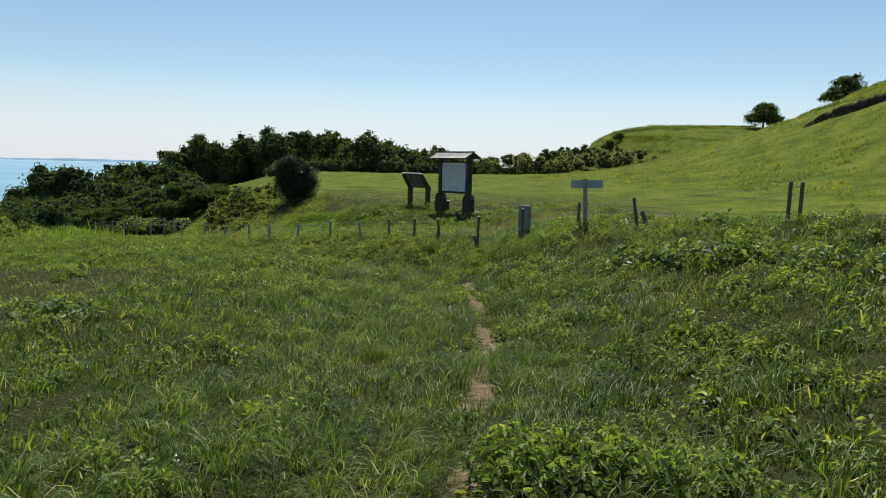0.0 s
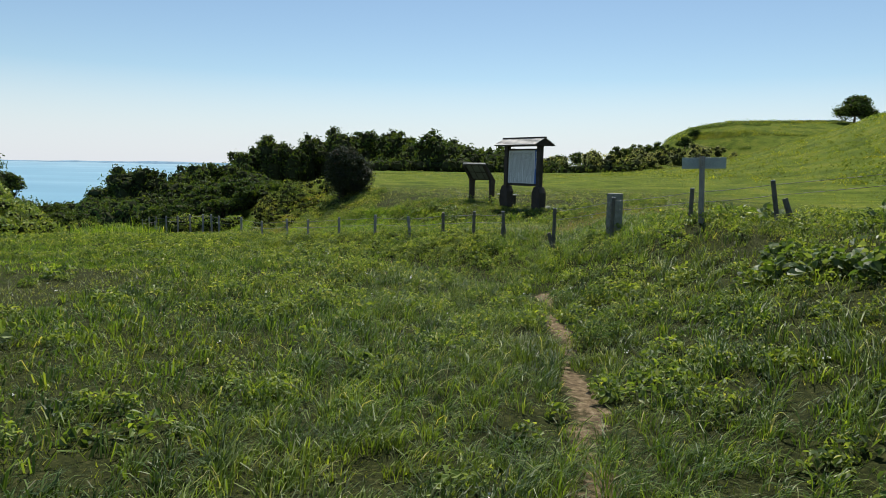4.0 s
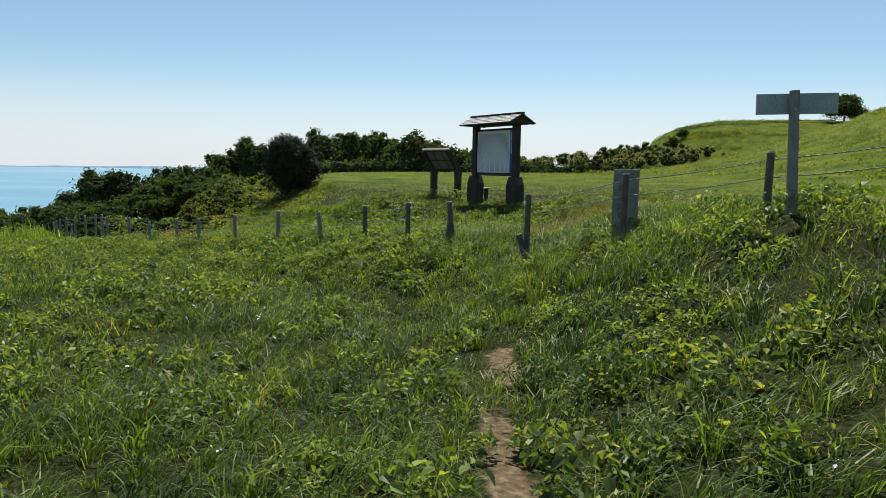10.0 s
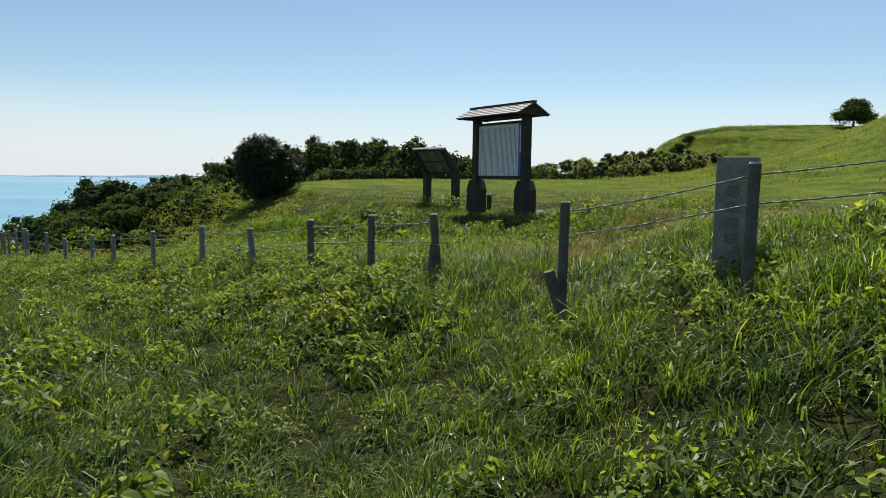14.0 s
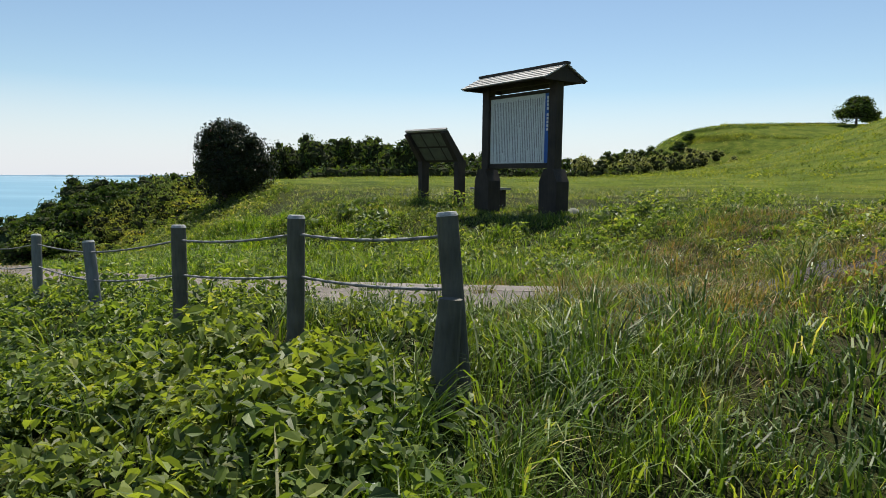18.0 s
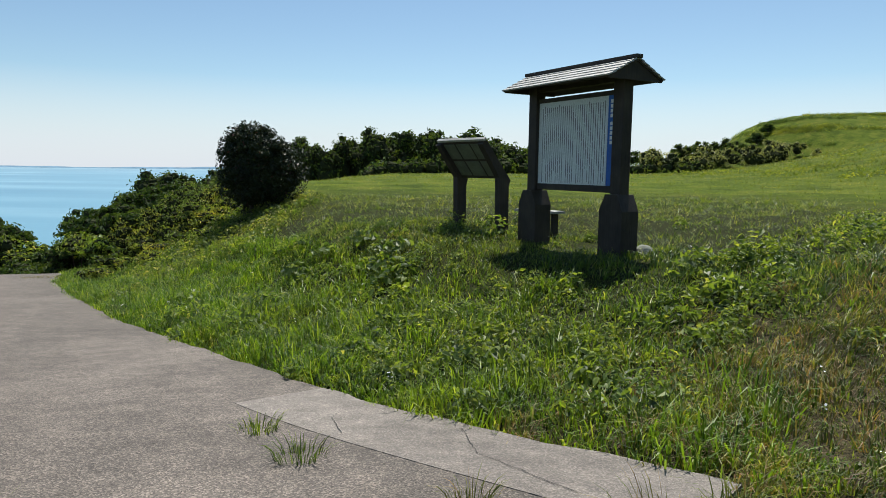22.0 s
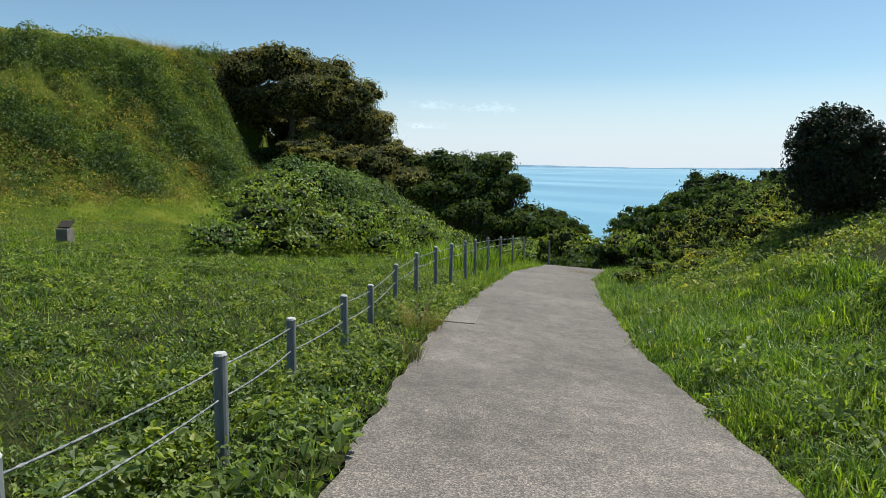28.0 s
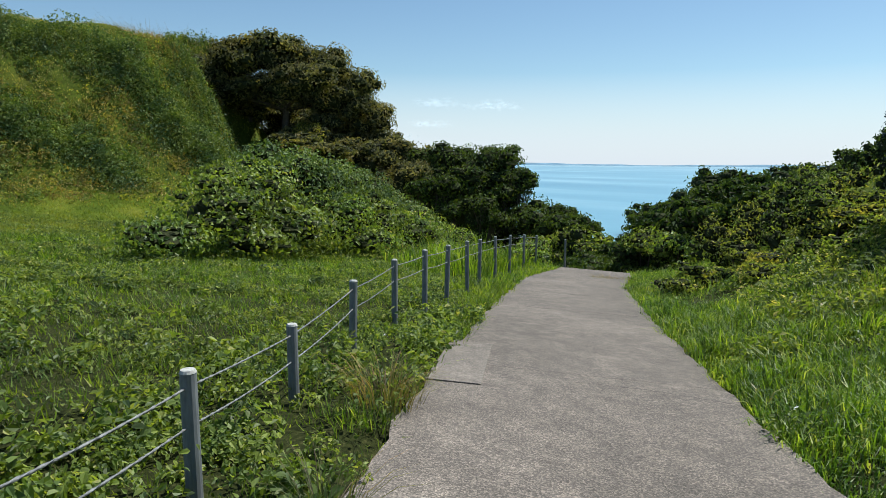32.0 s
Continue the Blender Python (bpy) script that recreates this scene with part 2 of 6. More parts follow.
SIGN_POST = plain_material("weathered_sign_post", (0.3, 0.29, 0.26), (0.16, 0.155, 0.14), 4.0, 0.8, 50.0, 0.3, stretch=(1, 1, 0.1))


# ---- ground shape ----
def smooth(a, b, x):
    t = np.clip((x - a) / (b - a), 0, 1)
    return t * t * (3 - 2 * t)


ROAD = np.array([(2.95, 24.6), (0.55, 26.3), (-2.2, 29.15), (-5.1, 32.2), (-9.8, 38.0), (-14.3, 43.9), (-17.9, 50.0), (-21.5, 54.2), (-28.0, 58.0), (-38.0, 60.0)])
ROAD_W = 1.42


def near_line(x, y, pts):
    """Distance along, signed offset (right of the way positive) and closest distance to a line of points."""
    best = np.full(x.shape, 1e9)
    off, along = np.zeros(x.shape), np.zeros(x.shape)
    run = 0.0
    for i in range(len(pts) - 1):
        (ax, ay), (bx, by) = pts[i], pts[i + 1]
        dx, dy = bx - ax, by - ay
        n = math.hypot(dx, dy)
        dx, dy = dx / n, dy / n
        raw = (x - ax) * dx + (y - ay) * dy
        t = np.clip(raw, 0, n)
        px, py = x - ax - t * dx, y - ay - t * dy
        d = np.hypot(px, py)
        side = (x - ax) * dy - (y - ay) * dx
        m = d < best
        best = np.where(m, d, best)
        off = np.where(m, np.where(side >= 0, d, -d), off)
        along = np.where(m, run + t, along)
        run += n
    return along, off, best


def lane_plane(x, y):
    return 2.092 + 0.02556 * x - 0.10852 * y


def past_crest(x, y):
    """How far the lane has dipped below its even fall past the crest."""
    q = np.clip(0.86 * (y - 50.2) - 0.51 * (x + 17.9), 0, 14)
    return 0.17 * q * q / (q + 1.5)


def road_z(x, y):
    """The lane falls evenly towards the sea, and more steeply past its crest."""
    return lane_plane(x, y) - past_crest(x, y)


FY = np.array([-40, -15, 0, 3, 6, 9.4, 13.6, 17, 20, 30, 45, 80])
FZ = np.array([4.0, 1.9, 0.38, 0.0, -0.4, -0.69, -0.86, -1.06, -1.12, -1.5, -3.0, -6.5])


def plain_z(x, y):
    p = -0.12 + 0.016 * np.maximum(y - 38, 0) * smooth(160, 60, y) + 0.35 * smooth(31, 19, y)
    p = p + 0.01 * np.maximum(x - 6, 0)
    return p - 0.34 * np.maximum(-(x + 8.0 + 0.12 * (y - 44)), 0) * smooth(28, 40, y)


def field_z(x, y):
    f = np.interp(y, FY, FZ)
    f = f * smooth(-20, -3, x) + np.minimum(-1.42, lane_plane(x, y) - 0.12) * (1 - smooth(-20, -3, x))
    up = 0.33 * np.maximum(x - 2.7, 0)
    up = up * np.exp(-np.maximum(x - 9, 0) * 0.05)
    return np.minimum(f + up, np.maximum(f, plain_z(x, y) + 0.2 + 0.07 * np.maximum(x - 7, 0)))


def lump(x, y, cx, cy, rx, ry, turn, height, sharp=2.0):
    c, s = math.cos(turn), math.sin(turn)
    u, v = ((x - cx) * c + (y - cy) * s) / rx, (-(x - cx) * s + (y - cy) * c) / ry
    return height * np.exp(-(u * u + v * v) ** (sharp / 2))


FAR = 1.76


def ground(x, y):
    x, y = np.asarray(x, float), np.asarray(y, float)
    along, off, d = near_line(x, y, ROAD)
    f, p, r = field_z(x, y), plain_z(x, y), lane_plane(x, y) - past_crest(x, y) * smooth(9, 4, d)
    # north of the fence line lies the plain, south of it the meadow
    side = (x - 1.9) * 0.70 + (y - 21.8) * 0.72
    f = f + 0.48 * smooth(-3.2, -0.2, side) * smooth(-1.5, 1.2, x)
    f = np.where(x > 2.7, np.minimum(f, np.maximum(plain_z(x, y) + 0.12 + 0.07 * np.maximum(x - 7, 0), f - 0.6)), f)
    z = f + (p - f) * smooth(-0.5, 3.0, side) * smooth(0.0, 5.5, x - 0.5 + 0.9 * (y - 25))
    north = smooth(1.2, 9.6, off)
    south = smooth(1.3, 3.4 + 1.6 * smooth(8, 0, along), -off)
    at_road = np.where(off > 0, r + (p - r) * north, r + (f - r) * south)
    w = smooth(7.5, 4.0, d) * smooth(-1.2, 0.6, (2.95 - x) * 0.83 + (y - 24.6) * 0.56 + 1.6)
    z = z + (at_road - z) * np.where(off > 0, np.maximum(w, smooth(2.0, -6.0, x)) * smooth(60, 30, d), w)
    # the soil lies level with the slab round the lane's end
    end = (2.95 - x) * 0.83 + (y - 24.6) * 0.56
    z = z + (r - 0.01 - z) * smooth(-1.9, -0.3, end) * smooth(2.9, 1.75, d) * smooth(5.0, 2.0, along) * (off < 0.6)
    # valley to the sea
    vx, vy = x + 20.0, y - 52.0
    t, q = -0.6 * vx + 0.8 * vy, 0.8 * vx + 0.6 * vy
    z = z - np.clip(0.14 * t, 0, 17) * np.exp(-((q / (15 + 0.22 * np.maximum(t, 0))) ** 2))
    # hills
    hx, hy = 2 + (x - 2) / 1.7, 16 + (y - 16) / 1.7
    z = z + 1.7 * lump(hx, hy, 65.7, 43.6, 59.2, 28.3, 1.36, 19.9, 1.86) * smooth(11, 36, hx)
    # the flat-topped ridge rises in one long slope, far behind the plain
    u, v = 1 + (x - 1) / FAR, 11 + (y - 11) / FAR
    z = z + FAR * 9.3 * smooth(39, 53, u + 0.15 * (v - 140)) * smooth(108, 141, v) * smooth(168, 148, v) * smooth(112, 92, u)
    z = z + FAR * lump(u, v, -7.6, 161.7, 46.3, 20.2, -0.03, -5.5, 4.3) + FAR * lump(u, v, 37, 131, 13, 9, 0, 2.8, 2.4)
    # the left hill ends in a steep flank towards the grove
    flank = -((x - 0.82) * 0.4005 + (y - 25.29) * 0.9163)
    z = z + lump(x, y, -77.94, 50.47, 40, 17.61, 1.31, 18.3, 3.0) * smooth(-30, -44, x) * smooth(-6.5, 2.5, flank + 1.4 * np.sin(0.31 * x + 0.2) + 0.9 * np.sin(0.83 * x))
    z = z + lump(x, y, -67.8, 68.0, 11.5, 8.0, -0.58, 13.0, 2.6) * smooth(-30, -50, x)
    z = z + lump(x, y, 12.0, 12.3, 5.0, 5.0, 0, 0.6, 2.0)
    z = z - lump(x, y, 4.0, 33.8, 3.6, 3.2, 0, 0.2, 3.0)
    z = z + lump(x, y, 128, 178, 26, 22, 0.4, 10.5, 2.4)
    z = z + lump(x, y, -112, 262, 52, 46, 0, 19, 2.6)
    far = np.hypot(x - 10, y - 60)
    z = z - 0.28 * np.maximum(far - 330, 0)
    return np.maximum(z, -60)


def rough_ground(x, y):
    z = ground(x, y)
    along, off, d = near_line(np.asarray(x, float), np.asarray(y, float), ROAD)
    k = smooth(1.5, 3.0, d)
    z = z - 0.06 * np.where(off < 0.6, smooth(2.0, 5.0, along), 1.0) * smooth(1.85, 1.5, d) * smooth(-0.4, 0.3, (2.95 - x) * 0.83 + (y - 24.6) * 0.56)
    # lumps and hollows on the left hill's face
    lump = smooth(-43, -53, x) * smooth(68, 58, y) * smooth(-3.0, 0.5, z)
    z = z + lump * (0.5 * np.sin(0.62 * x + 1.9 * np.sin(0.31 * y)) * np.sin(0.74 * y + 0.9) + 0.22 * np.sin(1.7 * x - 1.1 * y) * np.sin(1.35 * y + 0.5 * x + 1.0))
    return z + k * (0.035 * np.sin(1.7 * x + 0.6 * y) * np.sin(1.3 * y - 0.5 * x) + 0.02 * np.sin(4.1 * x + 1.0) * np.sin(3.7 * y))


PATH_LINE = np.array([(0.35, -4.0), (0.55, 2.5), (0.68, 4.2), (0.86, 5.8), (1.38, 8.25), (1.68, 9.9), (1.84, 11.6), (2.05, 13.4), (2.1, 15.0), (2.25, 16.2), (2.33, 17.4)])
STONY = [(5.6, 24.75, 1.25), (6.6, 25.3, 0.9), (4.85, 24.2, 0.75), (3.65, 24.4, 0.6), (8.2, 26.0, 0.7), (11.0, 29.4, 0.7), (13.7, 31.6, 1.1)]


def stony_patch(x, y):
    """How bare and stony the ground is where the lane ends, 0 to 1."""
    m = np.max([smooth(1.35, 0.35, np.hypot(x - a, (y - b) * 1.15) / r) for a, b, r in STONY], axis=0)
    return m * np.clip(0.72 + 0.42 * np.sin(3.1 * x + 1.2 * y) * np.sin(2.7 * y - 0.8 * x) + 0.3 * np.sin(6.3 * x - 2.0 * y) * np.sin(5.1 * y + 1.0), 0, 1)


def tawny_zone(x, y):
    """Where withered grass takes over round the lane's end, 0 to 1."""
    return smooth(1.25, 0.6, np.hypot((x - 6.2) / 5.0, (y - 26.0 - 0.5 * (x - 5)) / 3.7)) * smooth(1.4, 3.0, x)


def mesh_np(name, verts, faces, mat, smooth_shade=False):
    verts, faces = np.asarray(verts, np.float32), np.asarray(faces, np.int32)
    me = bpy.data.meshes.new(name)
    n, k = faces.shape
    me.vertices.add(len(verts))
    me.vertices.foreach_set("co", verts.ravel())
    me.loops.add(n * k)
    me.loops.foreach_set("vertex_index", faces.ravel())
    me.polygons.add(n)
    me.polygons.foreach_set("loop_start", np.arange(n, dtype=np.int32) * k)
    me.polygons.foreach_set("use_smooth", np.full(n, smooth_shade))
    me.update(calc_edges=True)
    me.materials.append(mat)
    return me


def grow(start, step, factor, limit):
    out, d = [], 0.0
    while d < limit:
        d += step
        step *= factor
        out.append(start + d)
    return np.array(out)


def axis(lo, hi, step, limit):
    mid = np.arange(lo, hi + 1e-6, step)
    return np.concatenate([-grow(-lo, step, 1.085, limit)[::-1], mid, grow(hi, step, 1.085, limit)])


gx, gy = axis(-13, 10, 0.29, 4400), axis(-3, 44, 0.29, 4400)


def closer(grid, lo, hi, step):
    """Adds lines to a grid between lo and hi, where the land has finer shape."""
    return np.concatenate([grid[grid < lo - 0.5 * step], np.arange(lo, hi, step), grid[grid > hi + 0.5 * step]])


gx, gy = closer(closer(gx, -84, -42, 1.5), 26, 196, 3.5), closer(gy, 112, 290, 3.5)
GX, GY = np.meshgrid(gx, gy)
GZ = rough_ground(GX, GY)
_, ro, rd = near_line(GX, GY, ROAD)
GEND = (2.95 - GX) * 0.83 + (GY - 24.6) * 0.56
GZ = GZ - 0.1 * smooth(ROAD_W + 0.34, ROAD_W + 0.02, rd) * smooth(-0.05, 0.3, GEND)
nx, ny = len(gx), len(gy)
ii = (np.arange(ny - 1)[:, None] * nx + np.arange(nx - 1)[None, :]).ravel()
ground_faces = np.stack([ii, ii + 1, ii + nx + 1, ii + nx], 1)

gm, nt = material("meadow_soil")
att = nt.nodes.new("ShaderNodeAttribute")
att.attribute_name = "bare"
# the finer noise puts the shading of plant clumps into the turf colour
soil = mixed(nt, ramp(nt, tex_noise(nt, 0.35, 6.0), [(0.3, (0.042, 0.066, 0.008)), (0.5, (0.08, 0.112, 0.012)), (0.75, (0.145, 0.15, 0.026))]),
             ramp(nt, tex_noise(nt, 2.6, 8.0, 0.72), [(0.32, (0.35, 0.37, 0.3)), (0.5, (0.95, 0.95, 0.9)), (0.7, (1.35, 1.35, 1.2))]), 0.8, "MULTIPLY")
bare_col = ramp(nt, tex_noise(nt, 14.0, 6.0), [(0.3, (0.06, 0.044, 0.027)), (0.55, (0.15, 0.112, 0.068)), (0.8, (0.3, 0.24, 0.16))])
fine = tex_noise(nt, 40.0, 5.0, 0.7)
# dark thatch, with the shade between grass blades painted into its colour
thatch_shade = nt.nodes.new("ShaderNodeAttribute")
thatch_shade.attribute_name = "thatch_shade"
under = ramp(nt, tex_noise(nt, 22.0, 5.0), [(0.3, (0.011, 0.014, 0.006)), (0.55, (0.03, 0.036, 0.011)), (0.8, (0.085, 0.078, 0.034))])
soil = mixed(nt, soil, under, thatch_shade.outputs["Fac"])
stony = nt.nodes.new("ShaderNodeAttribute")
stony.attribute_name = "gravel"
grit = ramp(nt, tex_noise(nt, 55.0, 6.0, 0.7), [(0.3, (0.036, 0.032, 0.032)), (0.55, (0.085, 0.076, 0.074)), (0.8, (0.2, 0.18, 0.172))])


def broken(source, scale, low, high):
    """A worn patch whose rim is broken up by fine noise."""
    add = nt.nodes.new("ShaderNodeMath")
    add.operation = "ADD"
    nt.links.new(source, add.inputs[0])
    nt.links.new(tex_noise(nt, scale, 6.0, 0.7), add.inputs[1])
    half = nt.nodes.new("ShaderNodeMath")
    half.operation, half.inputs[1].default_value = "MULTIPLY", 0.5
    nt.links.new(add.outputs[0], half.inputs[0])
    return ramp(nt, half.outputs[0], [(low / 2, (0, 0, 0)), (high / 2, (1, 1, 1))])


straw = nt.nodes.new("ShaderNodeAttribute")
straw.attribute_name = "straw"
soil = mixed(nt, soil, ramp(nt, tex_noise(nt, 18.0, 6.0, 0.7), [(0.3, (0.022, 0.02, 0.011)), (0.55, (0.065, 0.055, 0.03)), (0.75, (0.17, 0.135, 0.085))]), straw.outputs["Fac"])
grit = mixed(nt, grit, ramp(nt, tex_noise(nt, 11.0, 6.0, 0.75), [(0.35, (0.4, 0.38, 0.36)), (0.5, (0.9, 0.88, 0.87)), (0.68, (1.6, 1.5, 1.42))]), 0.9, "MULTIPLY")
soil = mixed(nt, soil, grit, broken(stony.outputs["Fac"], 4.0, 0.85, 1.05))
finish(nt, mixed(nt, soil, bare_col, broken(att.outputs["Fac"], 7.0, 0.98, 1.2)), 0.95, fine, 0.7, 0.03, spec=0.05)
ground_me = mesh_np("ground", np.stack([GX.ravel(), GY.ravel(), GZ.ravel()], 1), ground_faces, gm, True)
_, po, pd = near_line(GX, GY, PATH_LINE)
bare = smooth(0.33, 0.0, pd) * np.clip(0.95 + 0.2 * np.sin(1.9 * GY + 0.6) + 0.15 * np.sin(4.7 * GY), 0, 1)
gravel = stony_patch(GX, GY)
layer = ground_me.attributes.new("straw", "FLOAT", "POINT")
layer.data.foreach_set("value", tawny_zone(GX, GY).astype(np.float32).ravel())
layer = ground_me.attributes.new("bare", "FLOAT", "POINT")
layer.data.foreach_set("value", np.clip(bare, 0, 1).astype(np.float32).ravel())
layer = ground_me.attributes.new("gravel", "FLOAT", "POINT")
layer.data.foreach_set("value", np.clip(gravel, 0, 1).astype(np.float32).ravel())
layer = ground_me.attributes.new("thatch_shade", "FLOAT", "POINT")
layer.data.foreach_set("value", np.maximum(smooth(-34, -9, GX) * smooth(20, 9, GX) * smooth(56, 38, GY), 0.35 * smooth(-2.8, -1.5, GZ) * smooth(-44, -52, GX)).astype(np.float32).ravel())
tagged(new("ground", ground_me), "grassy headland meadow with worn earth footpath", "ground", kind="structure")

# sea
wm, nt = material("sea_water")
bands = tex_noise(nt, 0.004, 5.0, 0.6, (0.35, 1.6, 1))
seacol = ramp(nt, bands, [(0.3, (0.07, 0.2, 0.3)), (0.5, (0.12, 0.28, 0.38)), (0.7, (0.3, 0.46, 0.54))])
finish(nt, seacol, 0.35, tex_noise(nt, 0.25, 3.0), 0.25, 0.4)
a = np.linspace(0, 2 * np.pi, 129)[:-1]
rings = np.array([150, 300, 700, 1500, 3000, 4850])
sv = np.array([(r * np.cos(t), r * np.sin(t), -20.0) for r in rings for t in a])
sf = np.array([(k * 128 + i, k * 128 + (i + 1) % 128, (k + 1) * 128 + (i + 1) % 128, (k + 1) * 128 + i) for k in range(5) for i in range(128)])
tagged(new("water", mesh_np("water", sv, sf[:, ::-1], wm)), "calm pale blue sea with light streaks", "sea", kind="structure")

# low glowing shell, painted as a bank of haze over the sea
hm, nt = material("painted_horizon_haze")
geo = nt.nodes.new("ShaderNodeTexCoord")
sep = nt.nodes.new("ShaderNodeSeparateXYZ")
nt.links.new(geo.outputs["Object"], sep.inputs["Vector"])
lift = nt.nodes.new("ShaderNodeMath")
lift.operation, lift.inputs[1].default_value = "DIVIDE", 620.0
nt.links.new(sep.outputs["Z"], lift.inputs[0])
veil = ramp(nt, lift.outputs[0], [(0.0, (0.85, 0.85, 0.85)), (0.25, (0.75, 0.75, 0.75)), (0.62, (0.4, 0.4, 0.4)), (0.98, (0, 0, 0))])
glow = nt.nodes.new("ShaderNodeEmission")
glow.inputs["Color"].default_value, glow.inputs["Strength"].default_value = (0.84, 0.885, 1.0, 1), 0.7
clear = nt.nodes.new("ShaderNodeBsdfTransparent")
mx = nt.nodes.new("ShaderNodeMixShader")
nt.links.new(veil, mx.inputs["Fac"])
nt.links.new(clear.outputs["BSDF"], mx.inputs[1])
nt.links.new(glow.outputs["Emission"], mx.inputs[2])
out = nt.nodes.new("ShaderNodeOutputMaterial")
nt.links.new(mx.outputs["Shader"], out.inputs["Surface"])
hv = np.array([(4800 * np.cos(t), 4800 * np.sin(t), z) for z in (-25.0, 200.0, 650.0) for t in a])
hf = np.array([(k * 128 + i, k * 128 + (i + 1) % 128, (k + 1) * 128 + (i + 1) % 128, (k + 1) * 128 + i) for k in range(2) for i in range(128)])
haze = tagged(new("backdrop", mesh_np("backdrop", hv, hf, hm)), "glowing shell painted as a pale haze bank along the sea horizon", "haze", kind="structure")
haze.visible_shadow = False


# low far coast on the horizon, distance haze painted into its blue
COAST_BLUE = plain_material("haze_tinted_coast", (0.17, 0.27, 0.36), (0.13, 0.22, 0.31), 0.004, 0.95, 0.02, 0.0, spec=0.0)
ca = np.linspace(radians(102), radians(142), 161)
ch = np.clip(11 + 4 * np.sin(17 * ca) + 1.5 * np.sin(61 * ca + 1) + 0.8 * np.sin(140 * ca), 3, 30) * np.clip(np.minimum(ca - ca[0], ca[-1] - ca) * 9, 0.05, 1)
cv = np.concatenate([np.stack([r * np.cos(ca), r * np.sin(ca), z], 1) for r, z in ((4560, 0 * ca - 21), (4640, ch - 20), (4760, 0 * ca - 21))])
cf = np.array([(k * 161 + i, k * 161 + i + 1, k * 161 + i + 162, k * 161 + i + 161) for k in range(2) for i in range(160)])
tagged(new("far_coast", mesh_np("far_coast", cv, cf, COAST_BLUE, True)), "low coast across the sea, tinted blue as haze", "coast", kind="structure")


# ---- building helpers ----
def thing(name, label, category, m, group=""):
    e = new(name)
    e.empty_display_size = 0.1
    e.matrix_world = m
    return tagged(e, label, category, group)


def part(name, bm, mat, parent, label=""):
    if isinstance(bm, bpy.types.Mesh):
        me = bm
    else:
        me = bpy.data.meshes.new(name)
        bm.to_mesh(me)
        bm.free()
    if not me.materials:
        me.materials.append(mat)
    ob = new(name, me)
    ob.parent = parent
    return tagged(ob, label)


def box(bm, sx, sy, sz, m=None, bevel=0.0):
    made = bmesh.ops.create_cube(bm, size=1.0, matrix=(m or Matrix()) @ Matrix.Diagonal((sx, sy, sz, 1)))
    if bevel:
        edges = {e for v in made["verts"] for e in v.link_edges}
        bmesh.ops.bevel(bm, geom=list(edges), offset=bevel, segments=2, affect="EDGES", profile=0.7)
    return bm


def slab(sx, sy, sz, at=(0, 0, 0), bevel=0.0, turn=(0, 0, 0)):
    return box(bmesh.new(), sx, sy, sz, pose(*at, *turn), bevel)


def rod(a, b, r0, r1, sides=10, caps=True):
    bm = bmesh.new()
    add_rod(bm, a, b, r0, r1, sides, caps)
    return bm


def add_rod(bm, a, b, r0, r1, sides=8, caps=True):
    a, b = Vector(a), Vector(b)
    m = Matrix.Translation((a + b) / 2) @ (b - a).to_track_quat("Z", "Y").to_matrix().to_4x4()
    bmesh.ops.create_cone(bm, cap_ends=caps, segments=sides, radius1=r0, radius2=r1, depth=(b - a).length, matrix=m)


def profile(points, depth, m=None):
    """A flat outline in x and z, given thickness along y."""
    bm = bmesh.new()
    f = bm.faces.new([bm.verts.new((x, -depth / 2, z)) for x, z in points])
    ex = bmesh.ops.extrude_face_region(bm, geom=[f])
    bmesh.ops.translate(bm, verts=[v for v in ex["geom"] if isinstance(v, bmesh.types.BMVert)], vec=(0, depth, 0))
    bmesh.ops.recalc_face_normals(bm, faces=bm.faces)
    if m:
        bm.transform(m)
    return bm


def gz(x, y):
    return float(rough_ground(np.array([x]), np.array([y]))[0])


rng = np.random.default_rng(7)


def leaf_quads(c, n, size, slim=0.5, droop=0.0):
    """Small pointed leaves round the places c, turned about the directions n."""
    k = len(c)
    n = n + rng.normal(0, 0.45, (k, 3))
    n /= np.linalg.norm(n, axis=1, keepdims=True) + 1e-9
    t = np.cross(n, rng.normal(0, 1, (k, 3)))
    t[:, 2] -= droop
    t /= np.linalg.norm(t, axis=1, keepdims=True) + 1e-9
    b = np.cross(n, t)
    s = (size * rng.uniform(0.6, 1.35, k))[:, None]
    fold = n * s * 0.18
    v = np.stack([c - t * s * 0.5, c + b * s * 0.5 * slim + fold, c + t * s * 0.62, c - b * s * 0.5 * slim + fold], 1)
    return v.reshape(-1, 3)


def quads(count):
    return np.arange(count * 4).reshape(-1, 4)


def blob_points(centre, radii, count, fill=0.35, bumps=6):
    """Places near the uneven skin of a rounded mass, and the outward directions."""
    d = rng.normal(0, 1, (count, 3))
    d /= np.linalg.norm(d, axis=1, keepdims=True)
    r = np.ones(count)
    for _ in range(bumps):
        q = rng.normal(0, 1, 3)
        q /= np.linalg.norm(q)
        r += rng.uniform(-0.22, 0.26) * np.exp(-(1 - d @ q) * rng.uniform(4, 14))
    r *= 1 - fill * rng.random(count) ** 1.6
    return np.asarray(centre) + d * r[:, None] * np.asarray(radii), d


